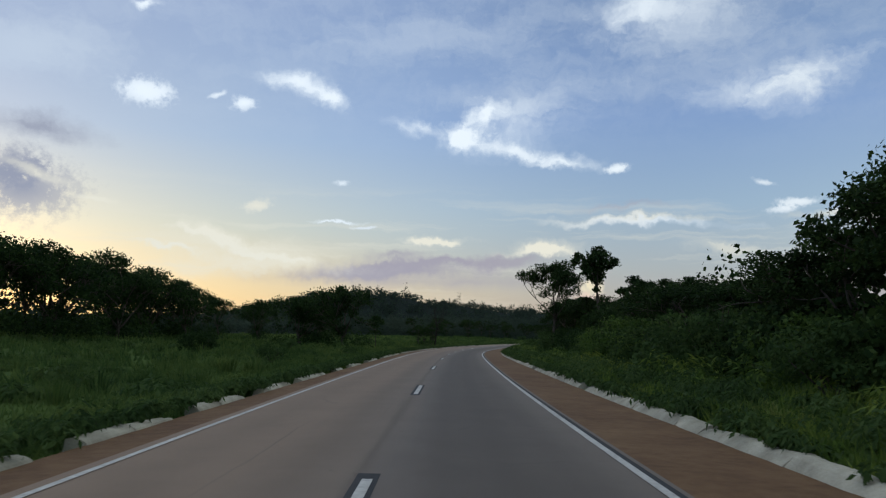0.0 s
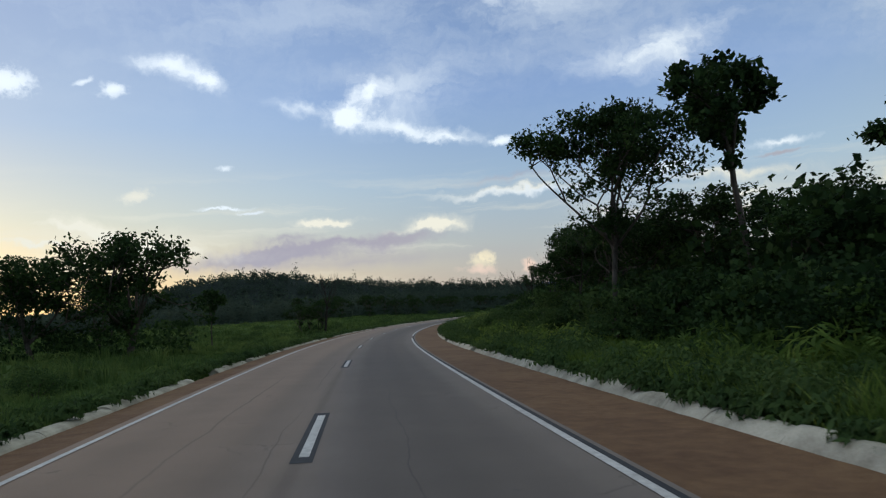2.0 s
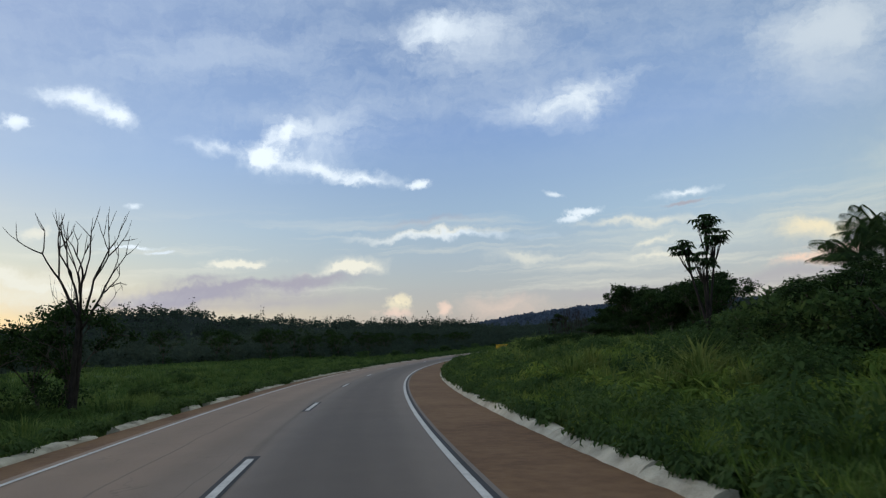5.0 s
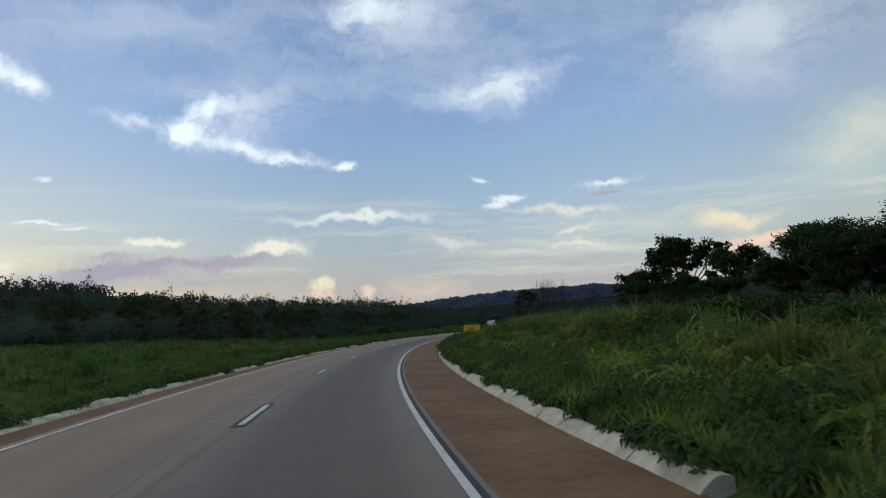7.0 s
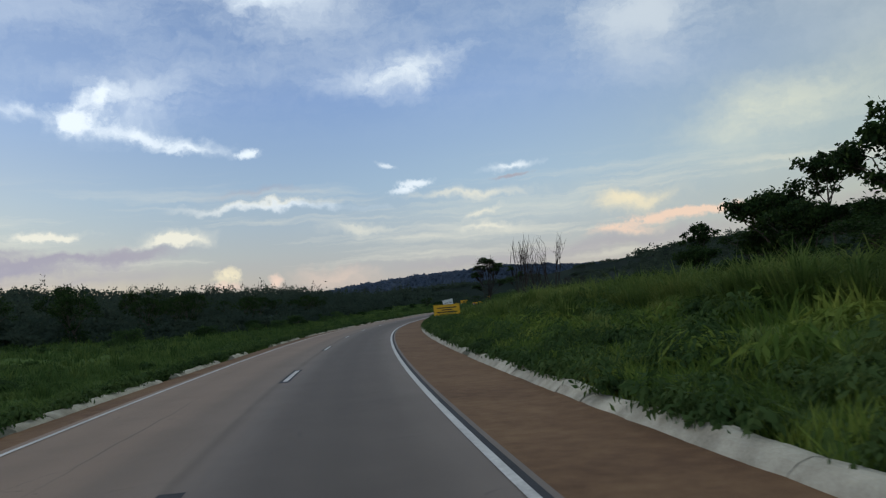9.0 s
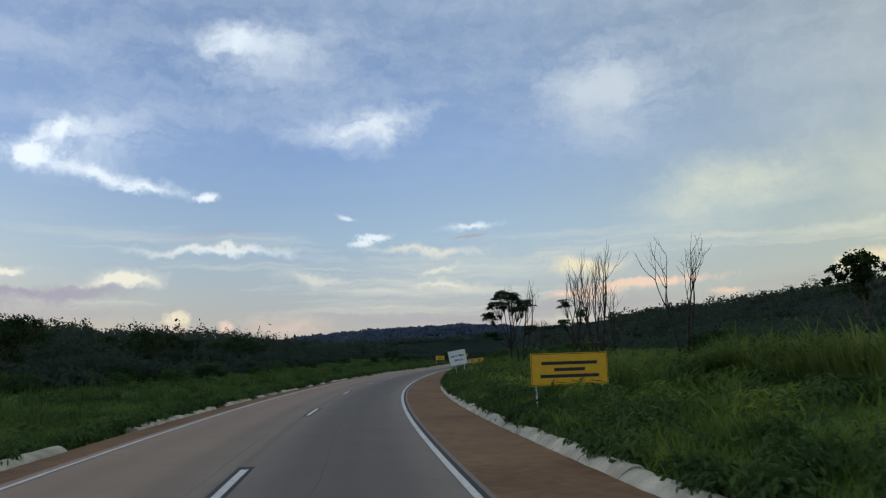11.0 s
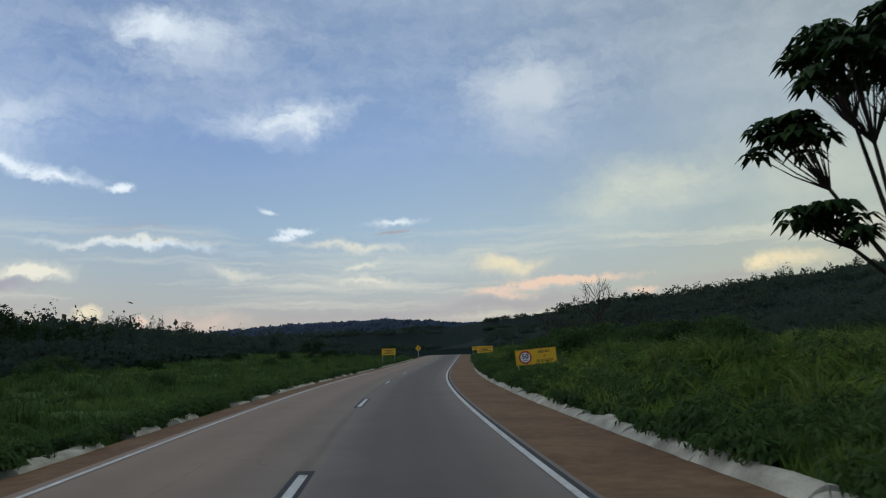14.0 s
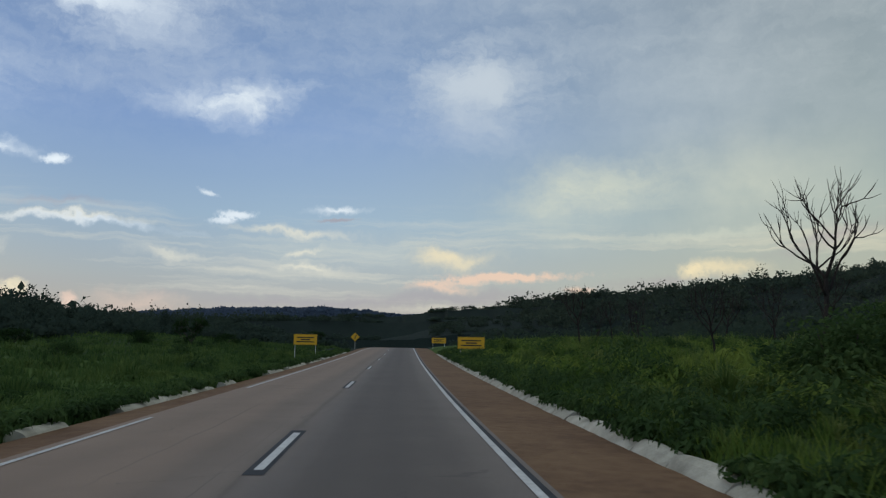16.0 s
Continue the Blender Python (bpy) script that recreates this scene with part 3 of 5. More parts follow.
# ------------------------------------------------------------ mesh helpers
def mesh_object(name, verts, faces, mat, parent=None, label="", uv=None, shade=False):
    me = bpy.data.meshes.new(name)
    verts = np.asarray(verts, float)
    if isinstance(faces, np.ndarray):
        k = faces.shape[1]
        me.vertices.add(len(verts))
        me.vertices.foreach_set("co", verts.ravel())
        me.loops.add(faces.size)
        me.loops.foreach_set("vertex_index", faces.ravel().astype(np.int32))
        me.polygons.add(len(faces))
        me.polygons.foreach_set("loop_start", np.arange(0, faces.size, k, dtype=np.int32))
        me.update(calc_edges=True)
    else:
        me.from_pydata([tuple(v) for v in verts], [], faces)
        me.update()
    if uv is not None:
        layer = me.uv_layers.new(name="UVMap")
        idx = np.empty(len(me.loops), np.int32)
        me.loops.foreach_get("vertex_index", idx)
        layer.data.foreach_set("uv", np.asarray(uv, float)[idx].ravel())
    if shade:
        me.polygons.foreach_set("use_smooth", np.ones(len(me.polygons), bool))
    me.materials.append(mat)
    ob = new(name, me)
    if parent is not None:
        ob.parent = parent
    if label:
        ob["label"] = label
    return ob


def part(name, bm, mat, parent, label=""):
    me = bpy.data.meshes.new(name)
    bm.normal_update()
    bm.to_mesh(me)
    bm.free()
    me.materials.append(mat)
    ob = new(name, me)
    ob.parent = parent
    if label:
        ob["label"] = label
    return ob


def grid_faces(rows, cols):
    i = np.arange((rows - 1) * (cols - 1))
    r, c = i // (cols - 1), i % (cols - 1)
    a = r * cols + c
    return np.stack([a, a + 1, a + cols + 1, a + cols], 1)


def strip(name, s, us, dz, mat, shade=True):
    """A ribbon along the road through the offsets us at the heights dz."""
    us, dz = np.asarray(us, float), np.asarray(dz, float)
    S, U = np.meshgrid(s, us, indexing="ij")
    Z = np.broadcast_to(dz, S.shape)
    v = place(S.ravel(), U.ravel(), Z.ravel())
    f = grid_faces(len(s), len(us))[:, ::-1]
    return mesh_object(name, v, np.ascontiguousarray(f), mat, uv=np.stack([U.ravel(), S.ravel()], 1), shade=shade)


# ------------------------------------------------------------ ground and road
def build_ground():
    s = np.concatenate([np.linspace(-3500, -200, 24), np.arange(-180, -40, 10.0), np.arange(-40, 480, 1.5), np.arange(480, 760, 3.0), np.arange(760, 1000, 12.0), np.linspace(1010, 1500, 14), ])
    u1 = np.concatenate([np.arange(0, 4.5, 2.0), np.arange(4.5, 30, 0.75), np.arange(30, 60, 3.0), np.geomspace(62, 4200, 42)])
    u = np.concatenate([-u1[::-1], u1[1:]])
    S, U = np.meshgrid(s, u, indexing="ij")
    sc = np.clip(S, S0, S1)
    v = ground(sc.ravel(), U.ravel())
    v[:, 1] += (S - sc).ravel()
    # beyond the built stretch the sheet runs on to the horizon
    far = np.linspace(1600, 4600, 26)
    last = v.reshape(len(s), len(u), 3)[-1]
    ext = np.stack([last + np.array([0.34 * (d - 1500), 0.94 * (d - 1500), 0.0]) for d in far])
    ext[:, :, 2] = terrain(ext[:, :, 0], ext[:, :, 1])
    allv = np.concatenate([v.reshape(len(s), len(u), 3), ext]).reshape(-1, 3)
    f = grid_faces(len(s) + len(far), len(u))[:, ::-1]
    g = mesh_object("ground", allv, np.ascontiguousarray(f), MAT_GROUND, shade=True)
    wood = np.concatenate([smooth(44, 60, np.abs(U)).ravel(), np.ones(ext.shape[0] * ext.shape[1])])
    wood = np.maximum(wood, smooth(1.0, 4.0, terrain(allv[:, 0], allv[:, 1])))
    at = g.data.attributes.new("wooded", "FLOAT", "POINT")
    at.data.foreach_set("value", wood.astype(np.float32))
    tagged(g, "grassy ground of verges, banks and wooded hills", "ground", kind="structure")


build_ground()
RS = np.arange(-60, 760, 2.0)
road = strip("road", RS, np.linspace(-LEFT - 0.25, RIGHT + 0.25, 9), 0.02 * (1 - (np.linspace(-1, 1, 9)) ** 2), MAT_ASPHALT)
tagged(road, "worn two-lane asphalt road with dusty oncoming lane", "road", kind="structure")
for name, us, dz, lab in (("shoulder_left", (-EDGE_L - 0.05, -EDGE_L + 0.4, -LEFT - 0.25), (-0.05, -0.03, -0.004), "narrow shoulder covered with red-brown dust"),
                          ("shoulder_right", (RIGHT + 0.25, RIGHT + 0.8, EDGE_R - 0.4, EDGE_R + 0.05), (-0.004, -0.02, -0.05, -0.04), "broad paved shoulder covered with red-brown dust")):
    tagged(strip(name, RS, us, dz, MAT_SHOULDER), lab, "road shoulder", kind="structure")


# ------------------------------------------------------------ plants
def leaf_quads(rng, centres, sizes, up=0.35, slim=0.55):
    """Small pointed leaves, one diamond each, turned at random about the given places."""
    n = len(centres)
    nrm = rng.normal(size=(n, 3))
    nrm[:, 2] += up * 2
    nrm /= np.linalg.norm(nrm, axis=1, keepdims=True)
    a = np.cross(nrm, rng.normal(size=(n, 3)))
    a /= np.linalg.norm(a, axis=1, keepdims=True)
    b = np.cross(nrm, a)
    L, Wd = sizes[:, None] * 0.5, sizes[:, None] * 0.5 * slim
    v = np.stack([centres - a * L, centres + b * Wd - a * L * 0.15, centres + a * L, centres - b * Wd - a * L * 0.15], 1).reshape(-1, 3)
    return v, np.arange(4 * n).reshape(n, 4)


def blob_points(rng, centre, radii, n, hollow=0.35):
    """Places in an uneven lump, thicker towards its skin."""
    d = rng.normal(size=(n, 3))
    d /= np.linalg.norm(d, axis=1, keepdims=True)
    r = (hollow + (1 - hollow) * rng.random(n)) ** 0.6
    lump = 1 + 0.22 * np.sin(3.1 * d[:, 0] * 2 + centre[0] * 7) + 0.18 * np.sin(4.3 * d[:, 1] * 2 + centre[1] * 5) + 0.15 * np.sin(5 * d[:, 2] + centre[2] * 3)
    return np.asarray(centre) + d * (r * lump)[:, None] * np.asarray(radii)


def tube(path, radii, sides=6):
    """Verts and quads of a tapered tube along a line of places."""
    path = np.asarray(path, float)
    t = np.gradient(path, axis=0)
    t /= np.linalg.norm(t, axis=1, keepdims=True) + 1e-9
    ref = np.where(np.abs(t[:, 2:3]) > 0.9, np.array([[1.0, 0, 0]]), np.array([[0, 0, 1.0]]))
    a = np.cross(t, ref)
    a /= np.linalg.norm(a, axis=1, keepdims=True) + 1e-9
    b = np.cross(t, a)
    ang = np.linspace(0, 2 * math.pi, sides, endpoint=False)
    v = path[:, None] + np.asarray(radii)[:, None, None] * (np.cos(ang)[None, :, None] * a[:, None] + np.sin(ang)[None, :, None] * b[:, None])
    f = []
    for i in range(len(path) - 1):
        for k in range(sides):
            k2 = (k + 1) % sides
            f.append((i * sides + k, i * sides + k2, (i + 1) * sides + k2, (i + 1) * sides + k))
    return v.reshape(-1, 3), np.array(f)


def join(parts):
    vs, fs, o = [], [], 0
    for v, f in parts:
        vs.append(v)
        fs.append(f + o)
        o += len(v)
    return np.concatenate(vs), np.concatenate(fs)


def wander(rng, start, d, length, steps, bend, lift=0.0):
    p, d = np.array(start, float), np.array(d, float)
    out = [p.copy()]
    for _ in range(steps):
        d = d + rng.normal(size=3) * bend + np.array([0, 0, lift])
        d /= np.linalg.norm(d)
        p = p + d * length / steps
        out.append(p.copy())
    return np.array(out), d


def fork(rng, start, d, length, radius, depth, tubes, tips, spread=0.75, shrink=0.68, lift=0.05, bend=0.10, kids=(2, 3)):
    path, d2 = wander(rng, start, d, length, 4, bend, lift)
    tubes.append(tube(path, np.linspace(radius, radius * 0.62, len(path)), 6 if radius > 0.04 else 4))
    if depth == 0:
        tips.append(path[-1])
        tubes.append(tube(np.array([path[-1], path[-1] + d2 * length * 0.3]), [radius * 0.62, radius * 0.2], 4))
        return
    for _ in range(int(rng.integers(kids[0], kids[1] + 1))):
        nd = d2 + rng.normal(size=3) * spread * 0.6
        nd /= np.linalg.norm(nd)
        fork(rng, path[-1], nd, length * shrink * rng.uniform(0.8, 1.2), radius * 0.62, depth - 1, tubes, tips, spread, shrink, lift, bend, kids)
    if rng.random() < 0.6:
        tips.append(path[len(path) // 2])


def plant(name, label, cat, group=""):
    return tagged(new(name), label, cat, group)


def broadleaf(seed, height, spread, trunk_part, leaf, count, label, limbs=6, radius=0.16, mat=None, clump=1.0, skirt=0.0, name="tree"):
    """A leafy tree: trunk, main limbs and a crown of clumps of leaves round the limbs' ends."""
    rng = np.random.default_rng(seed)
    root = plant(name, label, "tree")
    h0 = height * trunk_part
    path, d = wander(rng, (0, 0, -0.3), (0, 0, 1), h0 + 0.3, 5, 0.05)
    v, f = tube(path, np.linspace(radius * 1.25, radius * 0.8, len(path)), 8)
    mesh_object("trunk", v, f, MAT_BARK, root, shade=True)
    tips, wood = [], []
    for k in range(limbs):
        ang = 6.283 * k / limbs + rng.uniform(-0.4, 0.4)
        tilt = rng.uniform(0.25, 0.95)
        d = np.array([math.cos(ang) * math.sin(tilt), math.sin(ang) * math.sin(tilt), math.cos(tilt)])
        tubes = []
        ln = (height - h0) * 0.5
        fork(rng, path[-1] - np.array([0, 0, rng.uniform(0, 0.25) * h0]), d * np.array([spread / (height - h0) * 1.3, spread / (height - h0) * 1.3, 1]), ln, radius * 0.6, 2, tubes, tips, 0.8)
        wood.append(join(tubes))
    tips = np.array(tips)
    # fit the limbs into the crown's room
    squash = (height * 0.93 - h0 * 0.8) / max(tips[:, 2].max() - h0 * 0.8, 0.1)

    def fit_in(v):
        v[:, 2] = np.where(v[:, 2] > h0 * 0.8, h0 * 0.8 + (v[:, 2] - h0 * 0.8) * squash, v[:, 2])
        return v

    tips = fit_in(tips)
    for v, f in wood:
        mesh_object("limb", np.minimum(fit_in(v), [99, 99, height * 0.97]), f, MAT_BARK, root, shade=True)
    pts = []
    per = max(20, count // len(tips))
    for t in tips:
        r = rng.uniform(0.45, 0.95) * clump
        pts.append(blob_points(rng, t, (r, r, r * 0.72), per))
    if skirt > 0:
        for _ in range(int(skirt)):
            a = rng.uniform(0, 6.283)
            r = rng.uniform(0.2, 1.0) * spread * 0.8
            pts.append(blob_points(rng, (math.cos(a) * r, math.sin(a) * r, rng.uniform(0.2, 0.75) * h0 + 0.3), (1.1, 1.1, 0.9), per))
    pts = np.concatenate(pts)
    v, f = leaf_quads(rng, pts, leaf * rng.uniform(0.6, 1.3, len(pts)))
    mesh_object("crown", v, f, mat or MAT_LEAF, root)
    return root


def bush(seed, width, height, leaf, count, label, mat=None, name="bush"):
    rng = np.random.default_rng(seed)
    root = plant(name, label, "bush")
    tubes, pts = [], []
    for k in range(7):
        a = rng.uniform(0, 6.283)
        d = np.array([math.cos(a) * 0.6, math.sin(a) * 0.6, 1.0])
        path, _ = wander(rng, (0, 0, -0.15), d / np.linalg.norm(d), height * rng.uniform(0.6, 0.95), 4, 0.14)
        tubes.append(tube(path, np.linspace(0.04, 0.012, len(path)), 5))
    v, f = join(tubes)
    mesh_object("stem", v, f, MAT_BARK, root)
    n = 16
    for k in range(n):
        a, r = rng.uniform(0, 6.283), width * 0.5 * math.sqrt(rng.random()) * 0.85
        top = height * (1 - 0.55 * (r / (width * 0.5)) ** 2)
        z = rng.uniform(0.12, 0.86) * top
        pts.append(blob_points(rng, (math.cos(a) * r, math.sin(a) * r, z), (width * 0.2, width * 0.2, height * 0.17), count // n))
    pts = np.concatenate(pts)
    pts[:, 2] = np.maximum(pts[:, 2], 0.02)
    v, f = leaf_quads(rng, pts, leaf * rng.uniform(0.6, 1.3, len(pts)))
    mesh_object("foliage", v, f, mat or MAT_SHRUB, root)
    return root


def bare_tree(seed, height, stems, spread, label, radius=0.10, depth=4, up=0.10, wild=0.62, limbs_each=3, kids=(2, 2), name="dead_tree"):
    """A dead tree: one or more trunks that fork into bare twigs."""
    rng = np.random.default_rng(seed)
    root = plant(name, label, "dead tree")
    all_tubes, tops = [], []
    for k in range(stems):
        a = rng.uniform(0, 6.283)
        d = np.array([math.cos(a) * 0.16 * (stems > 1), math.sin(a) * 0.16 * (stems > 1), 1.0])
        path, d2 = wander(rng, (math.cos(a) * 0.15, math.sin(a) * 0.15, -0.3), d / np.linalg.norm(d), height * rng.uniform(0.38, 0.5), 5, 0.05)
        trunk = [tube(path, np.linspace(radius * 1.2, radius * 0.75, len(path)), 7)]
        limbs = []
        for j in range(limbs_each):
            nd = d2 + np.array([math.cos(a + j * 6.283 / limbs_each), math.sin(a + j * 6.283 / limbs_each), 0.2]) * spread
            tb = []
            fork(rng, path[-1 - (j % 2)], nd / np.linalg.norm(nd), height * 0.20, radius * 0.62, depth - 1, tb, tops, wild, 0.74, up, 0.12, kids)
            limbs.append(join(tb))
        all_tubes.append((join(trunk), limbs))
    top = max(max(v[:, 2].max() for v, f in l) for _, l in all_tubes)
    k = height / top
    for (v, f), limbs in all_tubes:
        mesh_object("trunk", v * [1, 1, k], f, MAT_DEAD, root, shade=True)
        for lv, lf in limbs:
            mesh_object("limb", lv * [1, 1, k], lf, MAT_DEAD, root)
    return root


def umbrella_tree(seed, height, spread, tiers, label, leaf=0.5, name="umbrella_tree"):
    """A slim-limbed tree with flat tufts of large drooping leaves at the limbs' ends."""
    rng = np.random.default_rng(seed)
    root = plant(name, label, "tree")
    path, d = wander(rng, (0, 0, -0.3), (-0.05, 0, 1), height * 0.36, 4, 0.04)
    v, f = tube(path, np.linspace(0.13, 0.09, len(path)), 8)
    mesh_object("trunk", v, f, MAT_DEAD, root, shade=True)
    for ang, reach, z, wide in tiers:
        end = np.array([math.cos(ang) * reach * spread, math.sin(ang) * reach * spread, z * height])
        mid = path[-1] * 0.45 + end * 0.55 + np.array([0, 0, -0.06 * height])
        u = np.linspace(0, 1, 7)[:, None]
        arc = path[-2] * (1 - u) ** 2 + 2 * mid * u * (1 - u) + end * u ** 2
        tubes = [tube(arc, np.linspace(0.075, 0.03, 7), 6)]
        tufts = []
        for k in range(int(8 + 17 * wide)):
            a, r = rng.uniform(0, 6.283), wide * math.sqrt(rng.random())
            tip = end + np.array([math.cos(a) * r, math.sin(a) * r, rng.uniform(-0.35, 0.30) + 0.45 * wide * (1 - (r / wide) ** 2)])
            tubes.append(tube(np.array([arc[4], (arc[4] + tip) / 2 + [0, 0, -0.08], tip]), [0.025, 0.018, 0.01], 4))
            tufts.append(tip)
        v, f = join(tubes)
        mesh_object("limb", v, f, MAT_DEAD, root)
        vs, fs, o = [], [], 0
        for tip in tufts:
            n = 11
            for j in range(n):
                a = 6.283 * j / n + rng.uniform(-0.2, 0.2)
                ln = leaf * rng.uniform(0.75, 1.2)
                out = np.array([math.cos(a), math.sin(a), 0.12])
                side = np.array([-math.sin(a), math.cos(a), 0]) * ln * 0.17
                p0, p1, p2 = tip + out * 0.06, tip + out * ln * 0.55 + [0, 0, 0.02], tip + out * ln + [0, 0, -ln * 0.45]
                vs += [p0, p1 + side, p2, p1 - side]
                fs.append((o, o + 1, o + 2, o + 3))
                o += 4
        mesh_object("leaf_tuft", np.array(vs), np.array(fs), MAT_LEAF, root)
    return root


def palm(seed, height, fronds, length, label):
    rng = np.random.default_rng(seed)
    root = plant("palm_tree", label, "palm")
    path, _ = wander(rng, (0, 0, -0.3), (0.03, 0, 1), height + 0.3, 6, 0.03)
    v, f = tube(path, np.linspace(0.17, 0.12, len(path)), 8)
    mesh_object("trunk", v, f, MAT_BARK, root, shade=True)
    for k in range(fronds):
        a, lift = 6.283 * k / fronds + rng.uniform(-0.2, 0.2), rng.uniform(0.35, 1.35)
        u = np.linspace(0, 1, 9)
        out, z = u * length * (0.95 - 0.3 * lift), length * (1.15 * lift * u - (0.28 + 0.34 * lift) * u ** 2)
        rib = path[-1] + np.stack([math.cos(a) * out, math.sin(a) * out, z], 1)
        parts = [tube(rib, np.linspace(0.03, 0.008, 9), 4)]
        side = np.array([-math.sin(a), math.cos(a), 0.0])
        vs, fs, o = [], [], 0
        for i in range(26):
            w = 0.12 + 0.86 * i / 25
            p = np.array([np.interp(w, u, rib[:, j]) for j in range(3)])
            ln = 0.75 * math.sin(0.35 + 2.6 * w) * length * 0.32
            for s in (-1, 1):
                d = side * s + np.array([math.cos(a) * 0.5, math.sin(a) * 0.5, -0.55])
                t = np.array([math.cos(a), math.sin(a), 0]) * 0.022
                vs += [p - t, p + d * ln * 0.5, p + d * ln + [0, 0, -0.12], p + t]
                fs.append((o, o + 1, o + 2, o + 3))
                o += 4
        parts.append((np.array(vs), np.array(fs)))
        v, f = join(parts)
        mesh_object("frond", v, f, MAT_LEAF, root)
    return root


def ground_z(s, u):
    return ground(np.array([float(s)]), np.array([float(u)]))[0]


def stand(ob, s, u, turn=0.0, size=1.0, tall=None):
    ob.matrix_world = pose(*ground_z(s, u), 0, 0, turn - math.degrees(heading(s))) @ Matrix.Diagonal((size, size, tall or size, 1))
    return ob


def again(ob, s, u, turn=0.0, size=1.0, tall=None):
    keep = ob.scale.copy()
    ob.scale = (1, 1, 1)
    o = copy_thing(ob, pose(*ground_z(s, u), 0, 0, turn - math.degrees(heading(s))) @ Matrix.Diagonal((size, size, tall or size, 1)))
    ob.scale = keep
    return o


RNG = np.random.default_rng(7)

# --- wood on the right, beside the start
wall_kinds = [
    stand(broadleaf(11, 8.6, 3.2, 0.28, 0.25, 10000, "dark dense roadside tree hung with creepers", 7, 0.17, None, 1.25, 12), -4, 13.5, 0, 0.84, 0.66),
    stand(broadleaf(12, 8.0, 2.8, 0.30, 0.24, 9000, "dark leafy tree at the edge of the wood", 6, 0.15, None, 1.2, 10), 18, 15.0, 0, 0.75, 0.52),
    stand(broadleaf(13, 9.4, 3.0, 0.34, 0.26, 9500, "tall dark tree rising from the wood", 7, 0.17, None, 1.2, 10), 0, 13.6, 0, 0.8, 0.68),
]
for ob in wall_kinds:
    tagged(ob, group="trees of the roadside wood")
WALL_H = (8.6, 8.0, 9.4)


def reach(kinds, heights, s, u, k, top, wide, turn):
    """A copy that stands on the ground and reaches the given height over the road."""
    low = ground_z(s, u)[2] - place(s, u)[2]
    return again(kinds[k], s, u, turn, wide, (top - low) / heights[k])


for s, u, k, top, wide in ((-22, 14, 0, 7.0, 0.84), (-13, 15, 1, 7.5, 0.84), (2, 16, 2, 7.6, 0.84), (4.5, 13.8, 0, 7.0, 0.7), (6.5, 16, 2, 7.6, 0.75), (9.5, 14.2, 1, 6.0, 0.65), (14, 14.5, 0, 5.3, 0.75),
                           (22.5, 13.5, 0, 4.6, 0.7), (26, 15, 1, 5.2, 0.75), (30, 13.8, 2, 5.0, 0.7), (34, 16, 0, 5.7, 0.75), (38, 14.2, 2, 5.2, 0.7), (42, 15.8, 1, 5.0, 0.65), (46, 14.0, 0, 4.4, 0.6),
                           (51, 17, 1, 5.4, 0.6), (55, 14.4, 0, 4.4, 0.6), (60, 17.5, 1, 6.0, 0.7), (66, 15.5, 2, 6.6, 0.75), (70, 13.4, 0, 6.0, 0.7), (74, 15.5, 1, 6.6, 0.75), (77.5, 13.4, 0, 6.0, 0.65),
                           (81, 15.2, 2, 7.3, 0.75), (84.5, 14.2, 1, 7.2, 0.65), (88, 15.8, 0, 7.6, 0.7), (90, 14.6, 1, 5.6, 0.5), (93, 17.5, 2, 6.8, 0.65), (97, 20, 1, 6.0, 0.6),
                           (127, 29, 0, 10.5, 0.9),
                           (122, 21, 0, 4.8, 0.6), (127, 23, 2, 5.2, 0.6), (132, 21, 1, 4.6, 0.6), (136, 19, 0, 4.0, 0.5), (131, 17.6, 1, 3.9, 0.5), (140, 24, 2, 5.0, 0.6), (117, 23, 2, 5.6, 0.65), (121, 27, 0, 8.0, 0.8), (124, 33, 2, 11.0, 0.9), (133, 30, 1, 8.0, 0.8),
                           (231, 26, 0, 3.9, 0.8), (238, 29, 1, 4.6, 0.9), (235, 27, 2, 4.2, 0.8), (226, 31, 1, 5.2, 0.8), (243, 32, 0, 6.0, 0.8), (214, 36, 2, 8.8, 1.0), (208, 33, 0, 8.0, 1.0), (216, 41, 1, 8.6, 1.0), (202, 37, 2, 9.2, 1.0), (195, 34, 0, 8.0, 0.9),
                           (260, 31, 1, 5.6, 0.8), (266, 36, 0, 6.0, 0.8), (252, 36, 2, 6.4, 0.8), (306, 40, 1, 6.0, 0.6)):
    reach(wall_kinds, WALL_H, s, u, k, top, wide, RNG.uniform(0, 360))
feather = stand(broadleaf(21, 8.6, 2.7, 0.42, 0.15, 17000, "slender spreading tree with fine drooping leaves", 8, 0.10, None, 1.0), 64, 10.4, 0, 1.15)
slim = stand(broadleaf(22, 9.0, 1.5, 0.62, 0.28, 4200, "tall slim tree with a pale straight trunk", 6, 0.11, None, 0.72), 61.6, 15.1, 0, 1.12, 1.22)

for s, u, size, tall, turn in ((54, 17.5, 0.85, 0.80, 60), (47.5, 18, 0.75, 0.72, 140), (40, 17, 0.7, 0.66, 220)):
    again(slim, s, u, turn, size, tall)

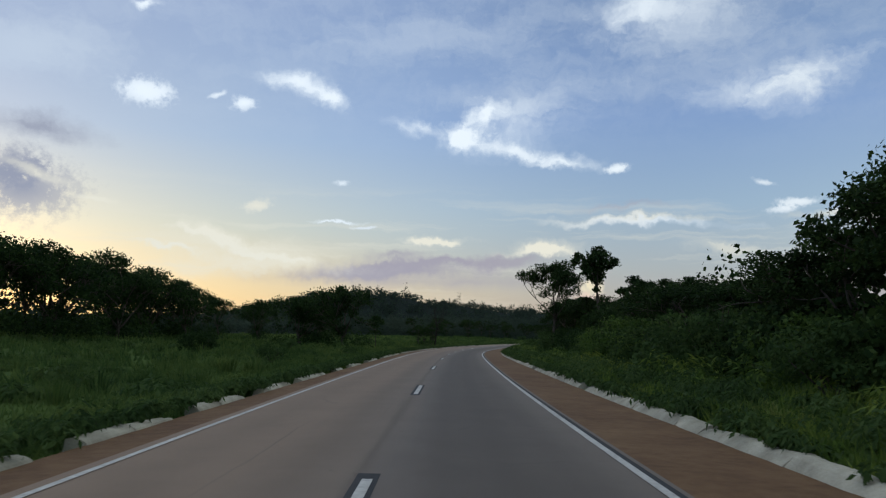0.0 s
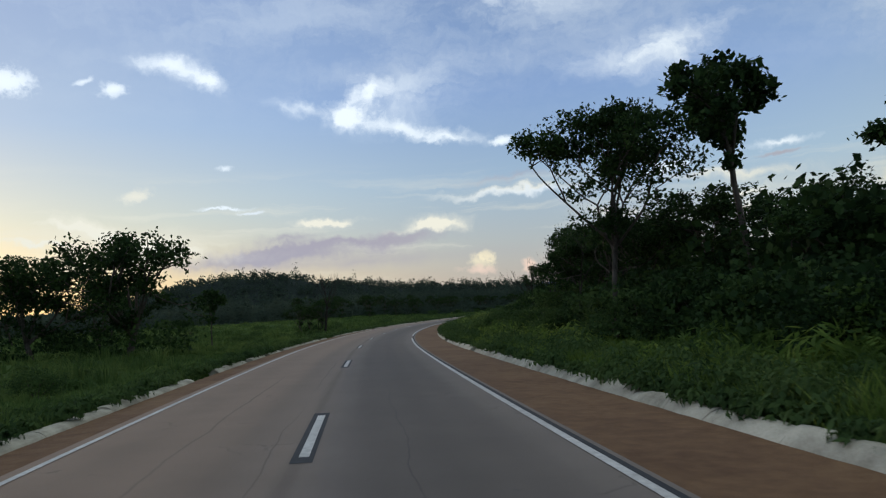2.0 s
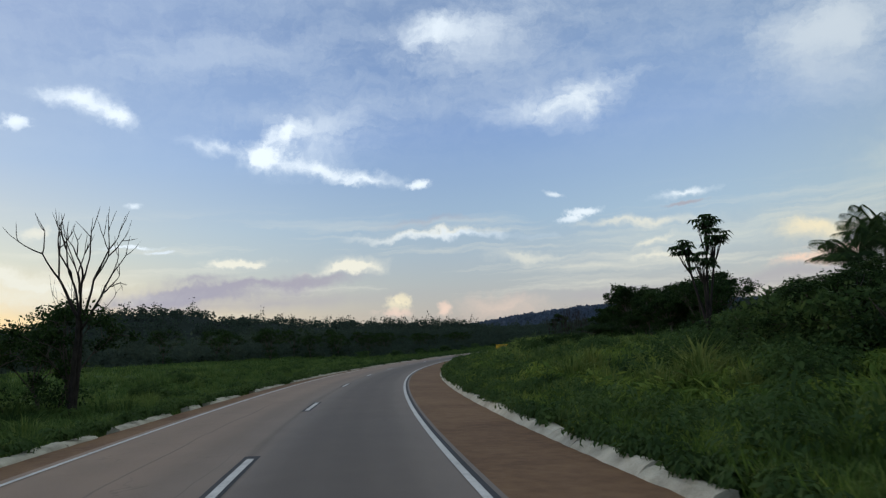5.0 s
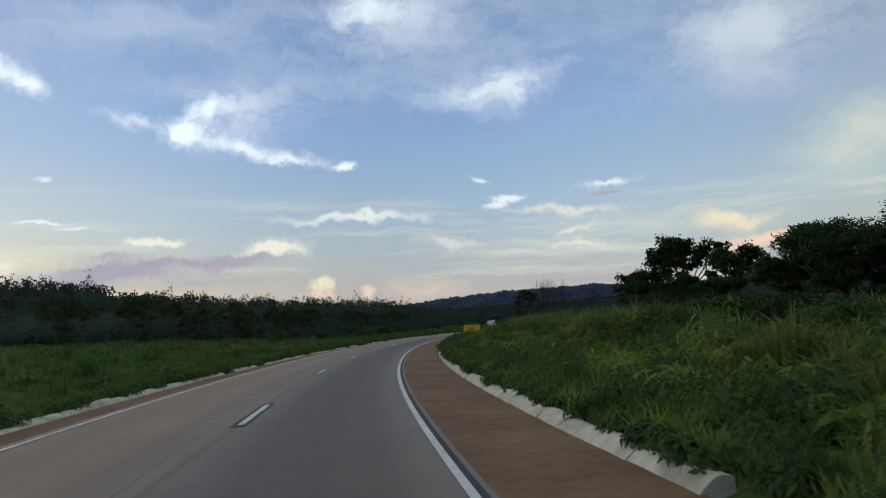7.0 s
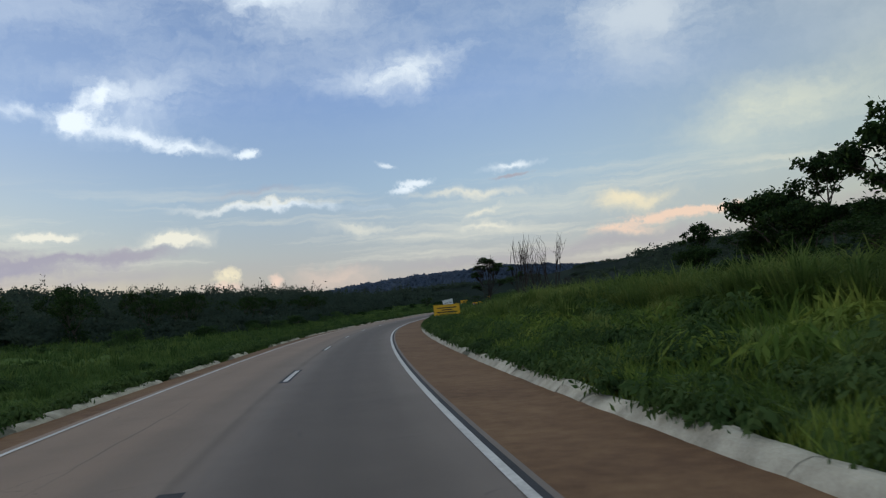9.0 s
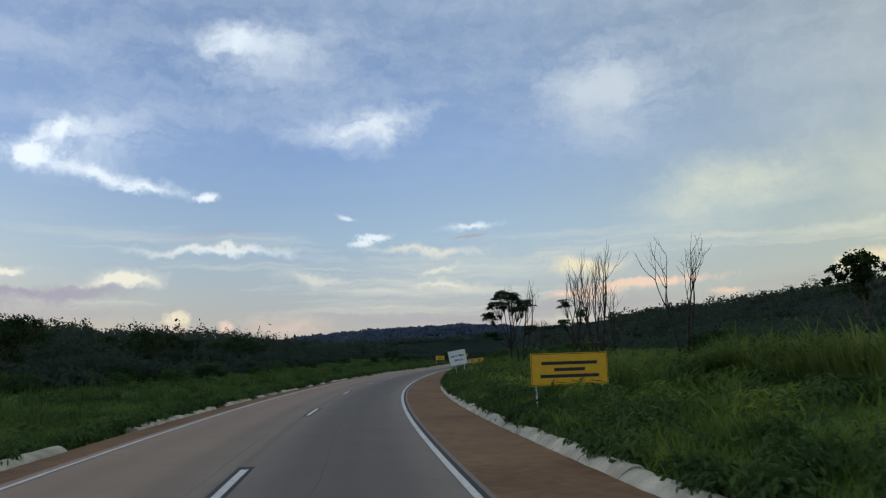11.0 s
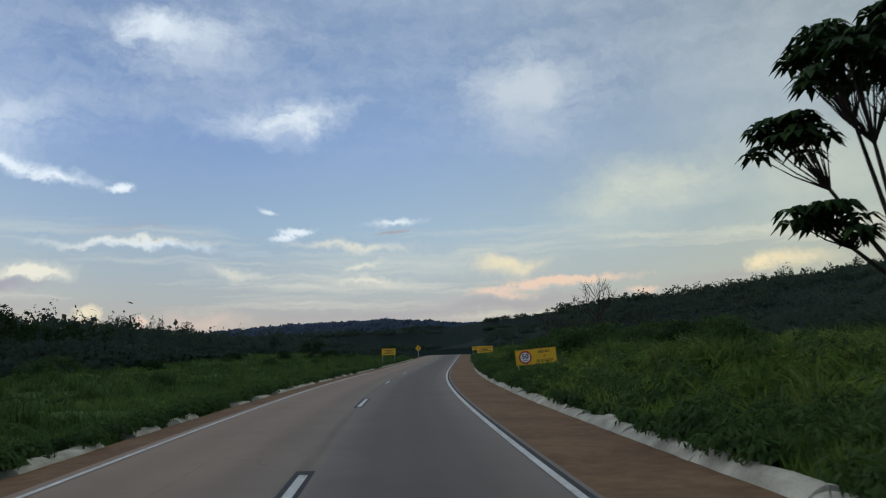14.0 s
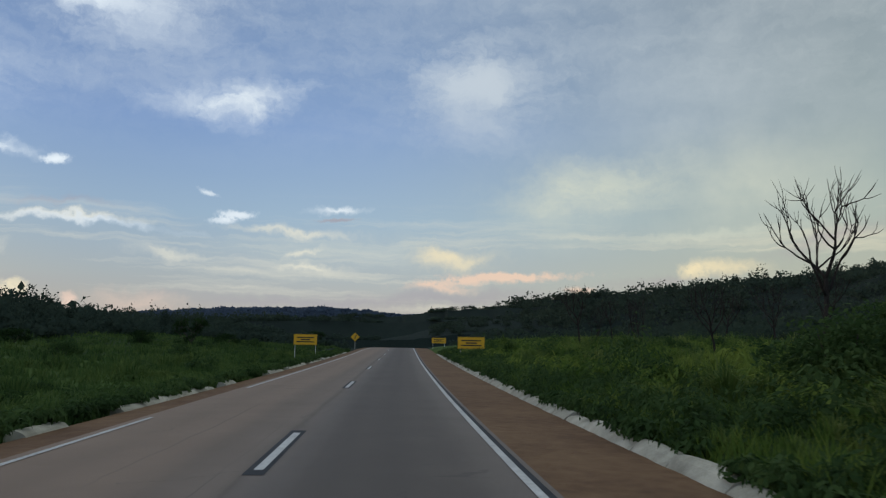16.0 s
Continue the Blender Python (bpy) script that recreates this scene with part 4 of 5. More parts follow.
bush_kinds = [stand(bush(31, 4.6, 2.6, 0.2, 3400, "dense dark green roadside shrub", MAT_LEAF), -6, 10.0), stand(bush(32, 3.6, 2.0, 0.17, 2600, "rounded green shrub in tall grass"), 4, 10.6),
              stand(bush(33, 5.4, 3.4, 0.22, 4200, "tall tangled shrub with creepers"), 14, 11.0)]
for s in np.arange(-20, 92, 4.4):
    k = int(RNG.integers(0, 3))
    again(bush_kinds[k], s + RNG.uniform(-1.2, 1.2), RNG.uniform(11.0, 12.6), RNG.uniform(0, 360), RNG.uniform(0.6, 0.95))
for s, u, k, size in ((62, 11.2, 2, 0.8), (66.5, 11.4, 2, 0.85), (64.5, 12.6, 0, 1.2), (59, 12.0, 0, 1.0), (69, 12.2, 0, 1.1), (118, 14.5, 0, 0.9), (121, 16.5, 2, 0.7), (126, 16.5, 0, 1.0), (131, 17, 2, 1.0), (135, 18.5, 2, 1.1), (138, 18.0, 2, 0.95), (143, 19, 0, 0.9), (148, 21, 2, 0.8), (110, 13.5, 1, 0.6), (114, 18, 0, 0.9),
                      (123, 21, 0, 1.1), (126, 23, 2, 1.15), (130, 24, 2, 1.2), (136, 25, 2, 1.2), (142, 25, 2, 1.0), (152, 27, 2, 0.9), (118, 24, 2, 1.1), (113, 12.5, 1, 0.5), (133, 13.0, 1, 0.9), (125, 12.5, 1, 0.6),
                      (158, 15, 1, 0.8), (166, 18, 1, 0.9), (172, 13.5, 1, 0.75), (178, 15.5, 0, 0.8), (186, 14, 1, 0.9), (190, 18.5, 0, 0.9), (199, 15, 1, 0.8), (206, 17, 0, 0.8), (212, 14.5, 1, 0.75),
                      (219, 18, 0, 0.9), (228, 16, 1, 0.8), (236, 19, 0, 0.8), (245, 16.5, 1, 0.75), (252, 20, 0, 0.9), (262, 17, 1, 0.7), (275, 21, 0, 0.8), (290, 20, 1, 0.8), (303, 24, 0, 0.9),
                      (338, 22, 0, 0.9), (352, 20, 1, 0.75), (364, 16.5, 1, 0.6), (383, 21, 0, 0.8), (388, 16, 1, 0.7), (396, 24, 0, 1.0), (405, 22, 2, 0.9), (414, 26, 2, 1.0), (425, 18, 1, 0.6),
                      (66, -17, 1, 0.7), (60, -9.5, 1, 0.5), (36, -11, 1, 0.7), (48, -20, 0, 0.8), (112, -13, 1, 0.5), (128, -16, 1, 0.5), (155, -12, 1, 0.5), (172, -15, 1, 0.55), (195, -12, 1, 0.5), (216, -10, 1, 0.5), (340, -10.5, 1, 0.5), (376, -14, 1, 0.6), (150, -34, 0, 0.9), (158, -40, 1, 0.9), (144, -30, 1, 0.6), (165, -27, 1, 0.5), (300, -22, 0, 0.7), (310, -25, 2, 0.6),
                      (318, -21, 1, 0.8), (326, -24, 0, 0.8), (333, -22, 2, 0.6), (346, -23, 0, 0.8), (354, -26, 2, 0.7), (362, -22, 1, 0.8), (372, -27, 0, 0.8), (384, -26, 1, 0.9), (395, -30, 2, 0.6), (290, -27, 2, 0.7), (280, -24, 1, 0.7),
                      (436, -22, 1, 0.7), (445, -30, 0, 0.6), (458, -20, 1, 0.6), (470, -28, 0, 0.7), (484, -18, 1, 0.7), (495, -24, 0, 0.8), (505, -14, 1, 0.7), (420, -33, 1, 0.7), (410, -28, 0, 0.6)):
    again(bush_kinds[k], s, u, RNG.uniform(0, 360), size)

mound = [stand(bush(34, 5.6, 3.0, 0.22, 4600, "mound of bright green creepers at the wood's foot", MAT_CREEPER, "creeper_mound"), 30, 11.6, 0, 0.95),
         stand(bush(35, 4.4, 2.4, 0.18, 3800, "big leafy shrub close behind the drain slabs", MAT_SHRUB), 378.5, 9.6, 0, 0.8)]
for s, u, k, size in ((24, 12.2, 0, 0.9), (36.5, 12.0, 0, 1.0), (43, 12.6, 0, 0.85), (49, 12.4, 0, 0.8), (17, 12.6, 0, 0.75), (9, 12.2, 0, 0.8),
                      (381.5, 10.6, 1, 0.95), (384.5, 12.2, 1, 1.15), (380, 12.4, 1, 1.1), (387.5, 10.4, 1, 0.9), (391, 13.0, 1, 1.15), (375.5, 8.9, 1, 0.55), (383, 9.0, 1, 0.7), (395, 11.5, 1, 0.85), (389, 15.5, 1, 1.3), (399, 15.0, 1, 1.0),
                      (361, 15.0, 1, 0.95), (364.5, 16.5, 1, 0.9), (75, 10.4, 1, 0.7), (82, 10.0, 1, 0.75), (88.5, 9.9, 1, 0.8), (93, 9.8, 1, 0.85), (98, 11.0, 1, 0.8), (102.5, 13.0, 1, 0.7)):
    again(mound[k], s, u, RNG.uniform(0, 360), size)

# --- single trees on the right
stand(bare_tree(41, 6.6, 1, 0.6, "leafless tree with a pale trunk before shrubs", 0.085, 4, 0.14), 112.75, 15.3, 40)
stand(bare_tree(47, 7.9, 1, 0.5, "tall thin leafless tree before dark trees", 0.07, 5, 0.10), 111.0, 16.3, 130)
stand(bare_tree(48, 6.9, 1, 0.5, "thin leafless tree at the edge of the wood", 0.05, 5, 0.05), 73.5, 11.2, 220)
stand(umbrella_tree(42, 6.8, 0.9, ((0.4, 0.6, 0.98, 0.55), (2.4, 0.9, 0.8, 0.5), (4.4, 0.8, 0.68, 0.5), (5.6, 0.9, 0.86, 0.5)), "young tree with a few tufts of large leaves", 0.45), 144.5, 18.2)
for n, (s, u, top) in enumerate(((84.0, 15.2, 5.9), (81.0, 15.6, 6.2))):
    stand(umbrella_tree(55 + n, top, 1.9, ((0.4, 0.7, 0.97, 0.7), (2.4, 0.9, 0.86, 0.65), (4.4, 0.8, 0.80, 0.65), (5.6, 0.9, 0.90, 0.6), (3.3, 0.5, 0.93, 0.6)), "slender tree with umbrella tufts rising from the wood", 0.5), s, u, 70 * n)
fan = stand(palm(43, 4.4, 21, 3.4, "feathery palm among dark shrubs"), 153.5, 31.1, 0, 1.1)
again(fan, 163.0, 38.5, 70, 1.4)
again(fan, 150.0, 33.5, 160, 1.05)
lone = stand(broadleaf(44, 10.4, 4.4, 0.36, 0.40, 9500, "spreading roadside tree with large leaves and open limbs", 8, 0.19, None, 1.15), 241.5, 32.6, 20, 0.93)
again(lone, 227.75, 33.8, 140, 0.62, 0.66)
for s, u, size, turn in ((221, 36, 0.95, 15), (214.5, 33, 0.92, 130), (208.5, 36, 1.05, 250), (204, 32.5, 0.9, 80)):
    again(lone, s, u, turn, 0.70 * size, 0.54 * size)
dense = stand(broadleaf(49, 8.0, 3.4, 0.26, 0.36, 8500, "rounded leafy tree at the wood's edge", 8, 0.16, None, 1.2, 9), 257.0, 31.8, 60, 0.86)
again(dense, 247.5, 28.5, 200, 0.62)
stand(broadleaf(50, 8.8, 1.3, 0.60, 0.34, 1500, "slim tree with a few clumps of leaves", 5, 0.09, None, 0.7), 253.0, 33.5, 80)
stand(broadleaf(54, 10.2, 2.2, 0.55, 0.42, 2600, "tall tree standing over the bank's woods", 6, 0.14, None, 0.9), 331.5, 48.0, 30)
again(dense, 306.0, 41.0, 200, 0.7)
again(dense, 284.0, 42.0, 10, 0.6)
stand(umbrella_tree(45, 9.0, 2.7, ((2.9, 0.95, 0.68, 0.95), (2.3, 0.55, 0.97, 1.0), (3.7, 0.75, 0.82, 1.1), (1.0, 0.25, 0.90, 1.1), (0.3, 0.75, 0.84, 1.0), (5.4, 0.6, 0.76, 0.95), (4.6, 0.3, 0.95, 1.0), (3.3, 0.9, 0.42, 0.9), (0.1, 0.9, 0.50, 0.8)),
                    "spreading tree with umbrella tufts of big leaves", 0.62), 344.5, 13.3, 0, 0.94)
snag = [stand(bare_tree(51, 8.6, 3, 0.16, "bare dead tree with upright grey stems", 0.07, 3, 0.18, 0.56), 327.5, 13.2, 10),
        stand(bare_tree(52, 10.0, 4, 0.18, "clump of tall dead trees with bare twigs", 0.072, 3, 0.15, 0.60), 329.0, 18.7, 80),
        stand(bare_tree(53, 8.2, 1, 1.0, "leafless spreading tree on the bank", 0.12, 4, 0.14, 0.62, 6, (2, 3)), 408.5, 18.4, 30, 0.95)]
for s, u, k, size, turn in ((315.75, 18.6, 1, 1.02, 120), (334, 21.5, 1, 0.9, 200), (331, 23, 0, 0.85, 150), (304, 22, 0, 1.05, 20),
                            (416, 17.2, 2, 0.5, 130), (420, 22, 2, 0.5, 60), (424, 27, 2, 0.6, 240), (452, 18.6, 2, 0.75, 100), (446, 30, 2, 0.6, 300), (468, 26, 2, 0.6, 180), (430, 17, 1, 0.42, 70), (434, 19, 0, 0.5, 160), (438, 16.5, 1, 0.4, 20)):
    again(snag[k], s, u, turn, size)
stand(umbrella_tree(46, 7.2, 1.8, ((2.8, 0.9, 0.62, 0.6), (2.0, 0.9, 0.92, 0.6), (4.5, 0.5, 0.75, 0.5)), "half-dead tree with two tufts of leaves", 0.5), 325, 18.5, 30, 0.85)

# --- left side
left_tree = [stand(broadleaf(61, 11.5, 4.2, 0.30, 0.34, 5200, "large dark tree at the meadow's edge", 7, 0.2, None, 1.3, 6), 66, -36, 0, 0.8),
             stand(broadleaf(62, 8.4, 3.2, 0.30, 0.30, 4600, "dark rounded tree beside the meadow", 7, 0.16, None, 1.15, 6), 78, -38),
             stand(broadleaf(63, 6.6, 4.2, 0.20, 0.26, 7000, "low dense tree with a broad dark crown", 8, 0.18, None, 1.2, 14), 88, -15.5, 0, 1.3)]
for s, u, k, size in ((56, -37, 2, 1.25), (61, -33, 2, 1.05), (70, -38, 2, 1.2), (50, -33, 2, 1.1), (76, -36, 2, 1.1), (44, -37, 2, 1.2), (82, -34, 2, 0.9), (52, -37, 1, 1.0), (58, -44, 0, 0.75), (72, -30, 1, 0.75), (84, -42, 1, 0.85), (92, -40, 0, 0.7), (100, -37, 1, 0.7), (107, -33, 1, 0.75), (112, -44, 0, 0.6),
                      (95, -20, 1, 0.6), (84, -20, 2, 1.0), (40, -44, 0, 0.8), (30, -40, 1, 0.85), (45, -52, 0, 0.8), (373, -40, 0, 0.5), (379, -46, 1, 0.68), (396, -38, 1, 0.72), (388, -43, 0, 0.46), (405, -46, 1, 0.6),
                      (366, -46, 1, 0.62), (352, -49, 0, 0.5), (340, -46, 1, 0.66), (120, -27.5, 1, 0.80), (123, -31, 0, 0.5), (92, -28, 1, 0.66),
                      (140.5, -10.6, 1, 0.55), (139, -12.8, 1, 0.5), (143, -12.5, 1, 0.42), (252, -42, 1, 0.7), (259, -36, 0, 0.55), (268, -40, 1, 0.8), (276, -34, 1, 0.62), (283, -41, 0, 0.6), (291, -33, 1, 0.7),
                      (299, -38, 1, 0.8), (306, -31, 1, 0.62), (315, -37, 0, 0.58), (323, -33, 1, 0.75), (331, -38, 1, 0.7), (247, -52, 0, 0.6), (264, -50, 1, 0.85), (358, -36, 1, 0.7), (415, -44, 1, 0.55), (424, -52, 0, 0.45), (433, -48, 1, 0.55), (446, -55, 1, 0.6), (460, -58, 0, 0.45), (476, -24, 2, 0.55), (530, -15, 2, 0.5)):
    again(left_tree[k], s, u, RNG.uniform(0, 360), size)
stand(broadleaf(66, 5.0, 0.9, 0.45, 0.3, 1500, "young slim tree with large drooping leaves", 5, 0.06, None, 0.6), 98.7, -12.7)
stand(bare_tree(64, 8.2, 2, 0.5, "leafless twin-stemmed tree in the meadow", 0.11), 140, -10.0, 15)
stand(bare_tree(65, 6.0, 1, 0.5, "thin leafless tree beside a leafy one", 0.06), 143.5, -11.5, 115)


# --- woods that nobody could count
def woods(name, label, spots, mat, height, wide, leaf, per, seed, grade=None):
    """Joined crowns over the given places: lumps of leaves from the ground to the top."""
    rng = np.random.default_rng(seed)
    allp, alls = [], []
    for i, (x, y, z) in enumerate(spots):
        g = 1.0 if grade is None else grade[i]
        h, w = g * height * rng.uniform(0.5, 1.1) * (1.45 if rng.random() < 0.09 else 1.0), wide * rng.uniform(0.6, 1.35) * (0.45 + 0.55 * g)
        n = per
        d = rng.normal(size=(n, 3))
        d /= np.linalg.norm(d, axis=1, keepdims=True)
        r = (0.45 + 0.55 * rng.random(n)) ** 0.6 * (1 + 0.25 * np.sin(5 * d[:, 0] + x) + 0.2 * np.sin(6 * d[:, 1] + y))
        p = d * r[:, None] * [w, w, h * 0.5]
        p[:, 2] = np.maximum(p[:, 2] + h * 0.52, 0.1)
        allp.append(p + [x, y, z])
        alls.append(leaf * rng.uniform(0.6, 1.4, n))
    v, f = leaf_quads(rng, np.concatenate(allp), np.concatenate(alls), 0.3, 0.8)
    tagged(mesh_object(name, v, f, mat), label, "woods", kind="stuff")


def scatter(seed, n, s_range, near, far, side, ramp=0.0):
    """Places beside the road from a near edge to a far one, and how tall the wood stands there: low shrubs at its edge."""
    rng = np.random.default_rng(seed)
    s = rng.uniform(*s_range, n)
    edge = np.interp(s, *near)
    d = (far - edge) * rng.random(n) ** 1.5
    grade = 1.0 if ramp == 0 else 0.30 + 0.70 * smooth(0, ramp, d + 5 * bumps(s, d, 31.0, seed))
    grade = grade * (1 - 0.4 * smooth(430, 520, s)) * (0.85 + 0.35 * bumps(s, d, 47.0, seed + 1.0))
    return ground(s, side * (edge + d)), grade


spots, grade = scatter(1, 1700, (243, 700), ((205, 240, 255, 280, 305, 340, 400, 440, 480, 560, 640), (90, 64, 50, 34, 25, 24, 30, 34, 36, 40, 40)), 170, -1, 26.0)
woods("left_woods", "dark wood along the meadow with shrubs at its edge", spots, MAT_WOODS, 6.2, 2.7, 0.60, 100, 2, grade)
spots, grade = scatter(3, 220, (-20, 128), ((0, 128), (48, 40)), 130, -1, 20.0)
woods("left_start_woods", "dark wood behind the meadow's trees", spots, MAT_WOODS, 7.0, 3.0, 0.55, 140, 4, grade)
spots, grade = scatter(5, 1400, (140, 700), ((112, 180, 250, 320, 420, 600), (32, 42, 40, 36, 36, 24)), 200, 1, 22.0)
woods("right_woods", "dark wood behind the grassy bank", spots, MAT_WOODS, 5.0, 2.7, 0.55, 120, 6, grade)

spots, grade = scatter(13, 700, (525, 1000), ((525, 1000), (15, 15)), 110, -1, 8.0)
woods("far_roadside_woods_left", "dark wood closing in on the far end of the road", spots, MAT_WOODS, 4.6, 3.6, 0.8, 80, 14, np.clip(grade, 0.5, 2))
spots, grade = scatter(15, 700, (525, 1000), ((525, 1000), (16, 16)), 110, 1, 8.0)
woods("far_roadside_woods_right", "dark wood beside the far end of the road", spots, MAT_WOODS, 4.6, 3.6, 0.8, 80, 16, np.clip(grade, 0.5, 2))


def hill_spots(seed, n, r0, r1, a0, a1, clear=70.0):
    """Places on the hills between two distances and two bearings, off the road."""
    rng = np.random.default_rng(seed)
    s, u = rng.uniform(-380, 1480, n * 9), rng.uniform(-1, 1, n * 9)
    u = np.sign(u) * (clear + (r1 - clear) * np.abs(u))
    p = ground(s, u)
    d, a = np.hypot(p[:, 0], p[:, 1]), np.degrees(np.arctan2(p[:, 0], p[:, 1]))
    return p[(d > r0) & (d < r1) & (a > a0) & (a < a1)][:n]


def far_spots(seed, n, r0, r1, a0, a1):
    rng = np.random.default_rng(seed)
    d, a = np.sqrt(rng.uniform(r0 * r0, r1 * r1, n)), np.radians(rng.uniform(a0, a1, n))
    x, y = d * np.sin(a), d * np.cos(a)
    return np.stack([x, y, terrain(x, y)], 1)


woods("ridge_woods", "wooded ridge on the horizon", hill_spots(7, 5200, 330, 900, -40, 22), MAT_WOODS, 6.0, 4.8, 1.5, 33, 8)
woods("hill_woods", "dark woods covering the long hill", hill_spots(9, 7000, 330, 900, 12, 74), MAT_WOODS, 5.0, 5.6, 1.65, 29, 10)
woods("far_woods", "woods on the farthest hills, tinted blue with painted haze", far_spots(11, 3600, 2350, 3500, 2, 60), MAT_HAZE, 12.0, 30.0, 18.0, 36, 12)


# crowns that stand out over the rest on the skyline
def standouts(seed, n, line, deep):
    rng = np.random.default_rng(seed)
    line = np.array(line, float)
    t = rng.uniform(0, len(line) - 1, n)
    x, y = (np.interp(t, np.arange(len(line)), line[:, j]) + rng.normal(size=n) * deep for j in (0, 1))
    return np.stack([x, y, terrain(x, y)], 1)


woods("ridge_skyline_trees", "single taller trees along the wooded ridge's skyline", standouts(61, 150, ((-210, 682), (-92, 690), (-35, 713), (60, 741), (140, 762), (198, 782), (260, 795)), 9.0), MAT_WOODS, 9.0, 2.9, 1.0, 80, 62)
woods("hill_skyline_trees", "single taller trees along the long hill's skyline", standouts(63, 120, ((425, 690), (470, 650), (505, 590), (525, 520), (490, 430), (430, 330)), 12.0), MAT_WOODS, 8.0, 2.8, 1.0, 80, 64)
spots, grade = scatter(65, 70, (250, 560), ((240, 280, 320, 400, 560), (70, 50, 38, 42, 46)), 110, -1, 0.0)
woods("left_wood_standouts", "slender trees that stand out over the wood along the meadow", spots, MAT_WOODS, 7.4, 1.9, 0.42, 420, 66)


def thicket(name, label, seed, n, s_range, u_range, height, wide, leaf, per, mat):
    rng = np.random.default_rng(seed)
    s, u = rng.uniform(*s_range, n), rng.uniform(*u_range, n)
    woods(name, label, ground(s, u), mat, height, wide, leaf, per, seed + 1)


thicket("creeper_thicket", "dark creeper-covered thicket under the roadside trees", 21, 120, (-26, 92), (14.0, 22.0), 4.0, 2.2, 0.30, 600, MAT_LEAF)
thicket("low_thicket", "green tangled undergrowth at the wood's foot", 23, 90, (-26, 92), (11.4, 14.0), 2.2, 1.5, 0.20, 420, MAT_LEAF)


def cushions(name, label, seed, n, s_range, d0, d1, side, size, tall, per, blade, slim, mat, lift=0.0, power=1.2, patchy=0.0, bare=0.0):
    """Rounded shaggy clumps: leaves or blades laid over uneven domes, tips downward. patchy: length of the stretches where they grow thick."""
    rng = np.random.default_rng(seed)
    s, d = rng.uniform(*s_range, n), d0 + (d1 - d0) * rng.random(n) ** power
    if patchy:
        thick = bumps(s, 2.0 * d, patchy, seed) + 0.7 * bumps(s, 3.0 * d, patchy * 0.37, seed + 1.0)
        s, d = s[thick > bare], d[thick > bare]
    u = side * ((EDGE_R if side > 0 else EDGE_L) + d)
    p = ground(s, u) if lift == 0 else place(s, u, lift)
    n = len(s)
    r = size * rng.uniform(0.5, 1.0, n) * np.where(rng.random(n) < 0.15, 1.5, 1.0)
    h = r * tall * rng.uniform(0.7, 1.3, n)
    m = n * per
    a, up = rng.uniform(0, 6.283, m), np.sqrt(rng.random(m)) * 0.98 + 0.02
    R, H = np.repeat(r, per), np.repeat(h, per)
    knob = 1 + 0.20 * np.sin(3 * a + np.repeat(s, per) * 5) + 0.16 * np.sin(5 * a + 7 * up + np.repeat(s, per) * 3) + 0.12 * rng.normal(size=m)
    flat = np.sqrt(np.clip(1 - up ** 2, 0, 1))
    out = np.stack([np.cos(a), np.sin(a), 0 * a], 1)
    c = np.repeat(p, per, 0) + out * (R * flat * knob)[:, None] + np.stack([0 * a, 0 * a, H * up * knob], 1)
    nrm = out * (flat / R)[:, None] + np.stack([0 * a, 0 * a, up / H], 1)
    nrm /= np.linalg.norm(nrm, axis=1, keepdims=True)
    nrm = nrm + rng.normal(size=(m, 3)) * 0.33
    nrm /= np.linalg.norm(nrm, axis=1, keepdims=True)
    down = np.stack([0 * a, 0 * a, 0 * a - 0.55], 1) + out * 0.8 + rng.normal(size=(m, 3)) * 0.5
    t = down - nrm * (down * nrm).sum(1, keepdims=True)
    t /= np.linalg.norm(t, axis=1, keepdims=True) + 1e-9
    b = np.cross(nrm, t)
    L = (blade * rng.uniform(0.6, 1.4, m))[:, None]
    W = L * slim * 0.5
    v = np.stack([c - t * L * 0.5, c + b * W - t * L * 0.05, c + t * L * 0.5 - nrm * L * 0.12, c - b * W - t * L * 0.05], 1).reshape(-1, 3)
    tagged(mesh_object(name, v, np.arange(4 * m).reshape(m, 4), mat), label, "weeds", kind="stuff")


cushions("overhanging_weeds_right", "dark weeds spilling over the drain slabs", 35, 2700, (-25, 470), 0.30, 0.72, 1, 0.36, 0.85, 80, 0.15, 0.4, MAT_SHRUB, 0.09, 1.0, 6.0, -0.15)
cushions("overhanging_weeds_left", "weeds spilling over the broken drain slabs", 36, 2300, (-20, 480), 0.20, 0.60, -1, 0.32, 0.8, 70, 0.14, 0.4, MAT_SHRUB, 0.03, 1.0, 5.0, -0.2)
cushions("roadside_weeds_right", "belt of dark leafy weeds beside the drain slabs", 31, 1300, (-25, 470), 0.8, 3.0, 1, 0.62, 0.8, 150, 0.15, 0.36, MAT_SHRUB)
cushions("bank_weeds_right", "dark rounded clumps of weeds on the bank", 32, 420, (95, 470), 3.0, 22.0, 1, 1.1, 0.8, 320, 0.20, 0.38, MAT_SHRUB)
cushions("bank_grass_mounds_right", "soft mounds of yellow-green grass on the bank", 37, 1500, (-25, 470), 2.4, 15.0, 1, 1.0, 0.55, 130, 0.38, 0.2, MAT_GRASS)
cushions("roadside_weeds_left", "belt of leafy weeds beside the narrow shoulder", 33, 900, (-15, 480), 0.6, 3.0, -1, 0.42, 0.6, 95, 0.17, 0.42, MAT_SHRUB)
cushions("meadow_weeds_left", "dark clumps of weeds scattered over the meadow", 34, 260, (0, 500), 3.0, 36.0, -1, 0.85, 0.65, 190, 0.26, 0.4, MAT_SHRUB)
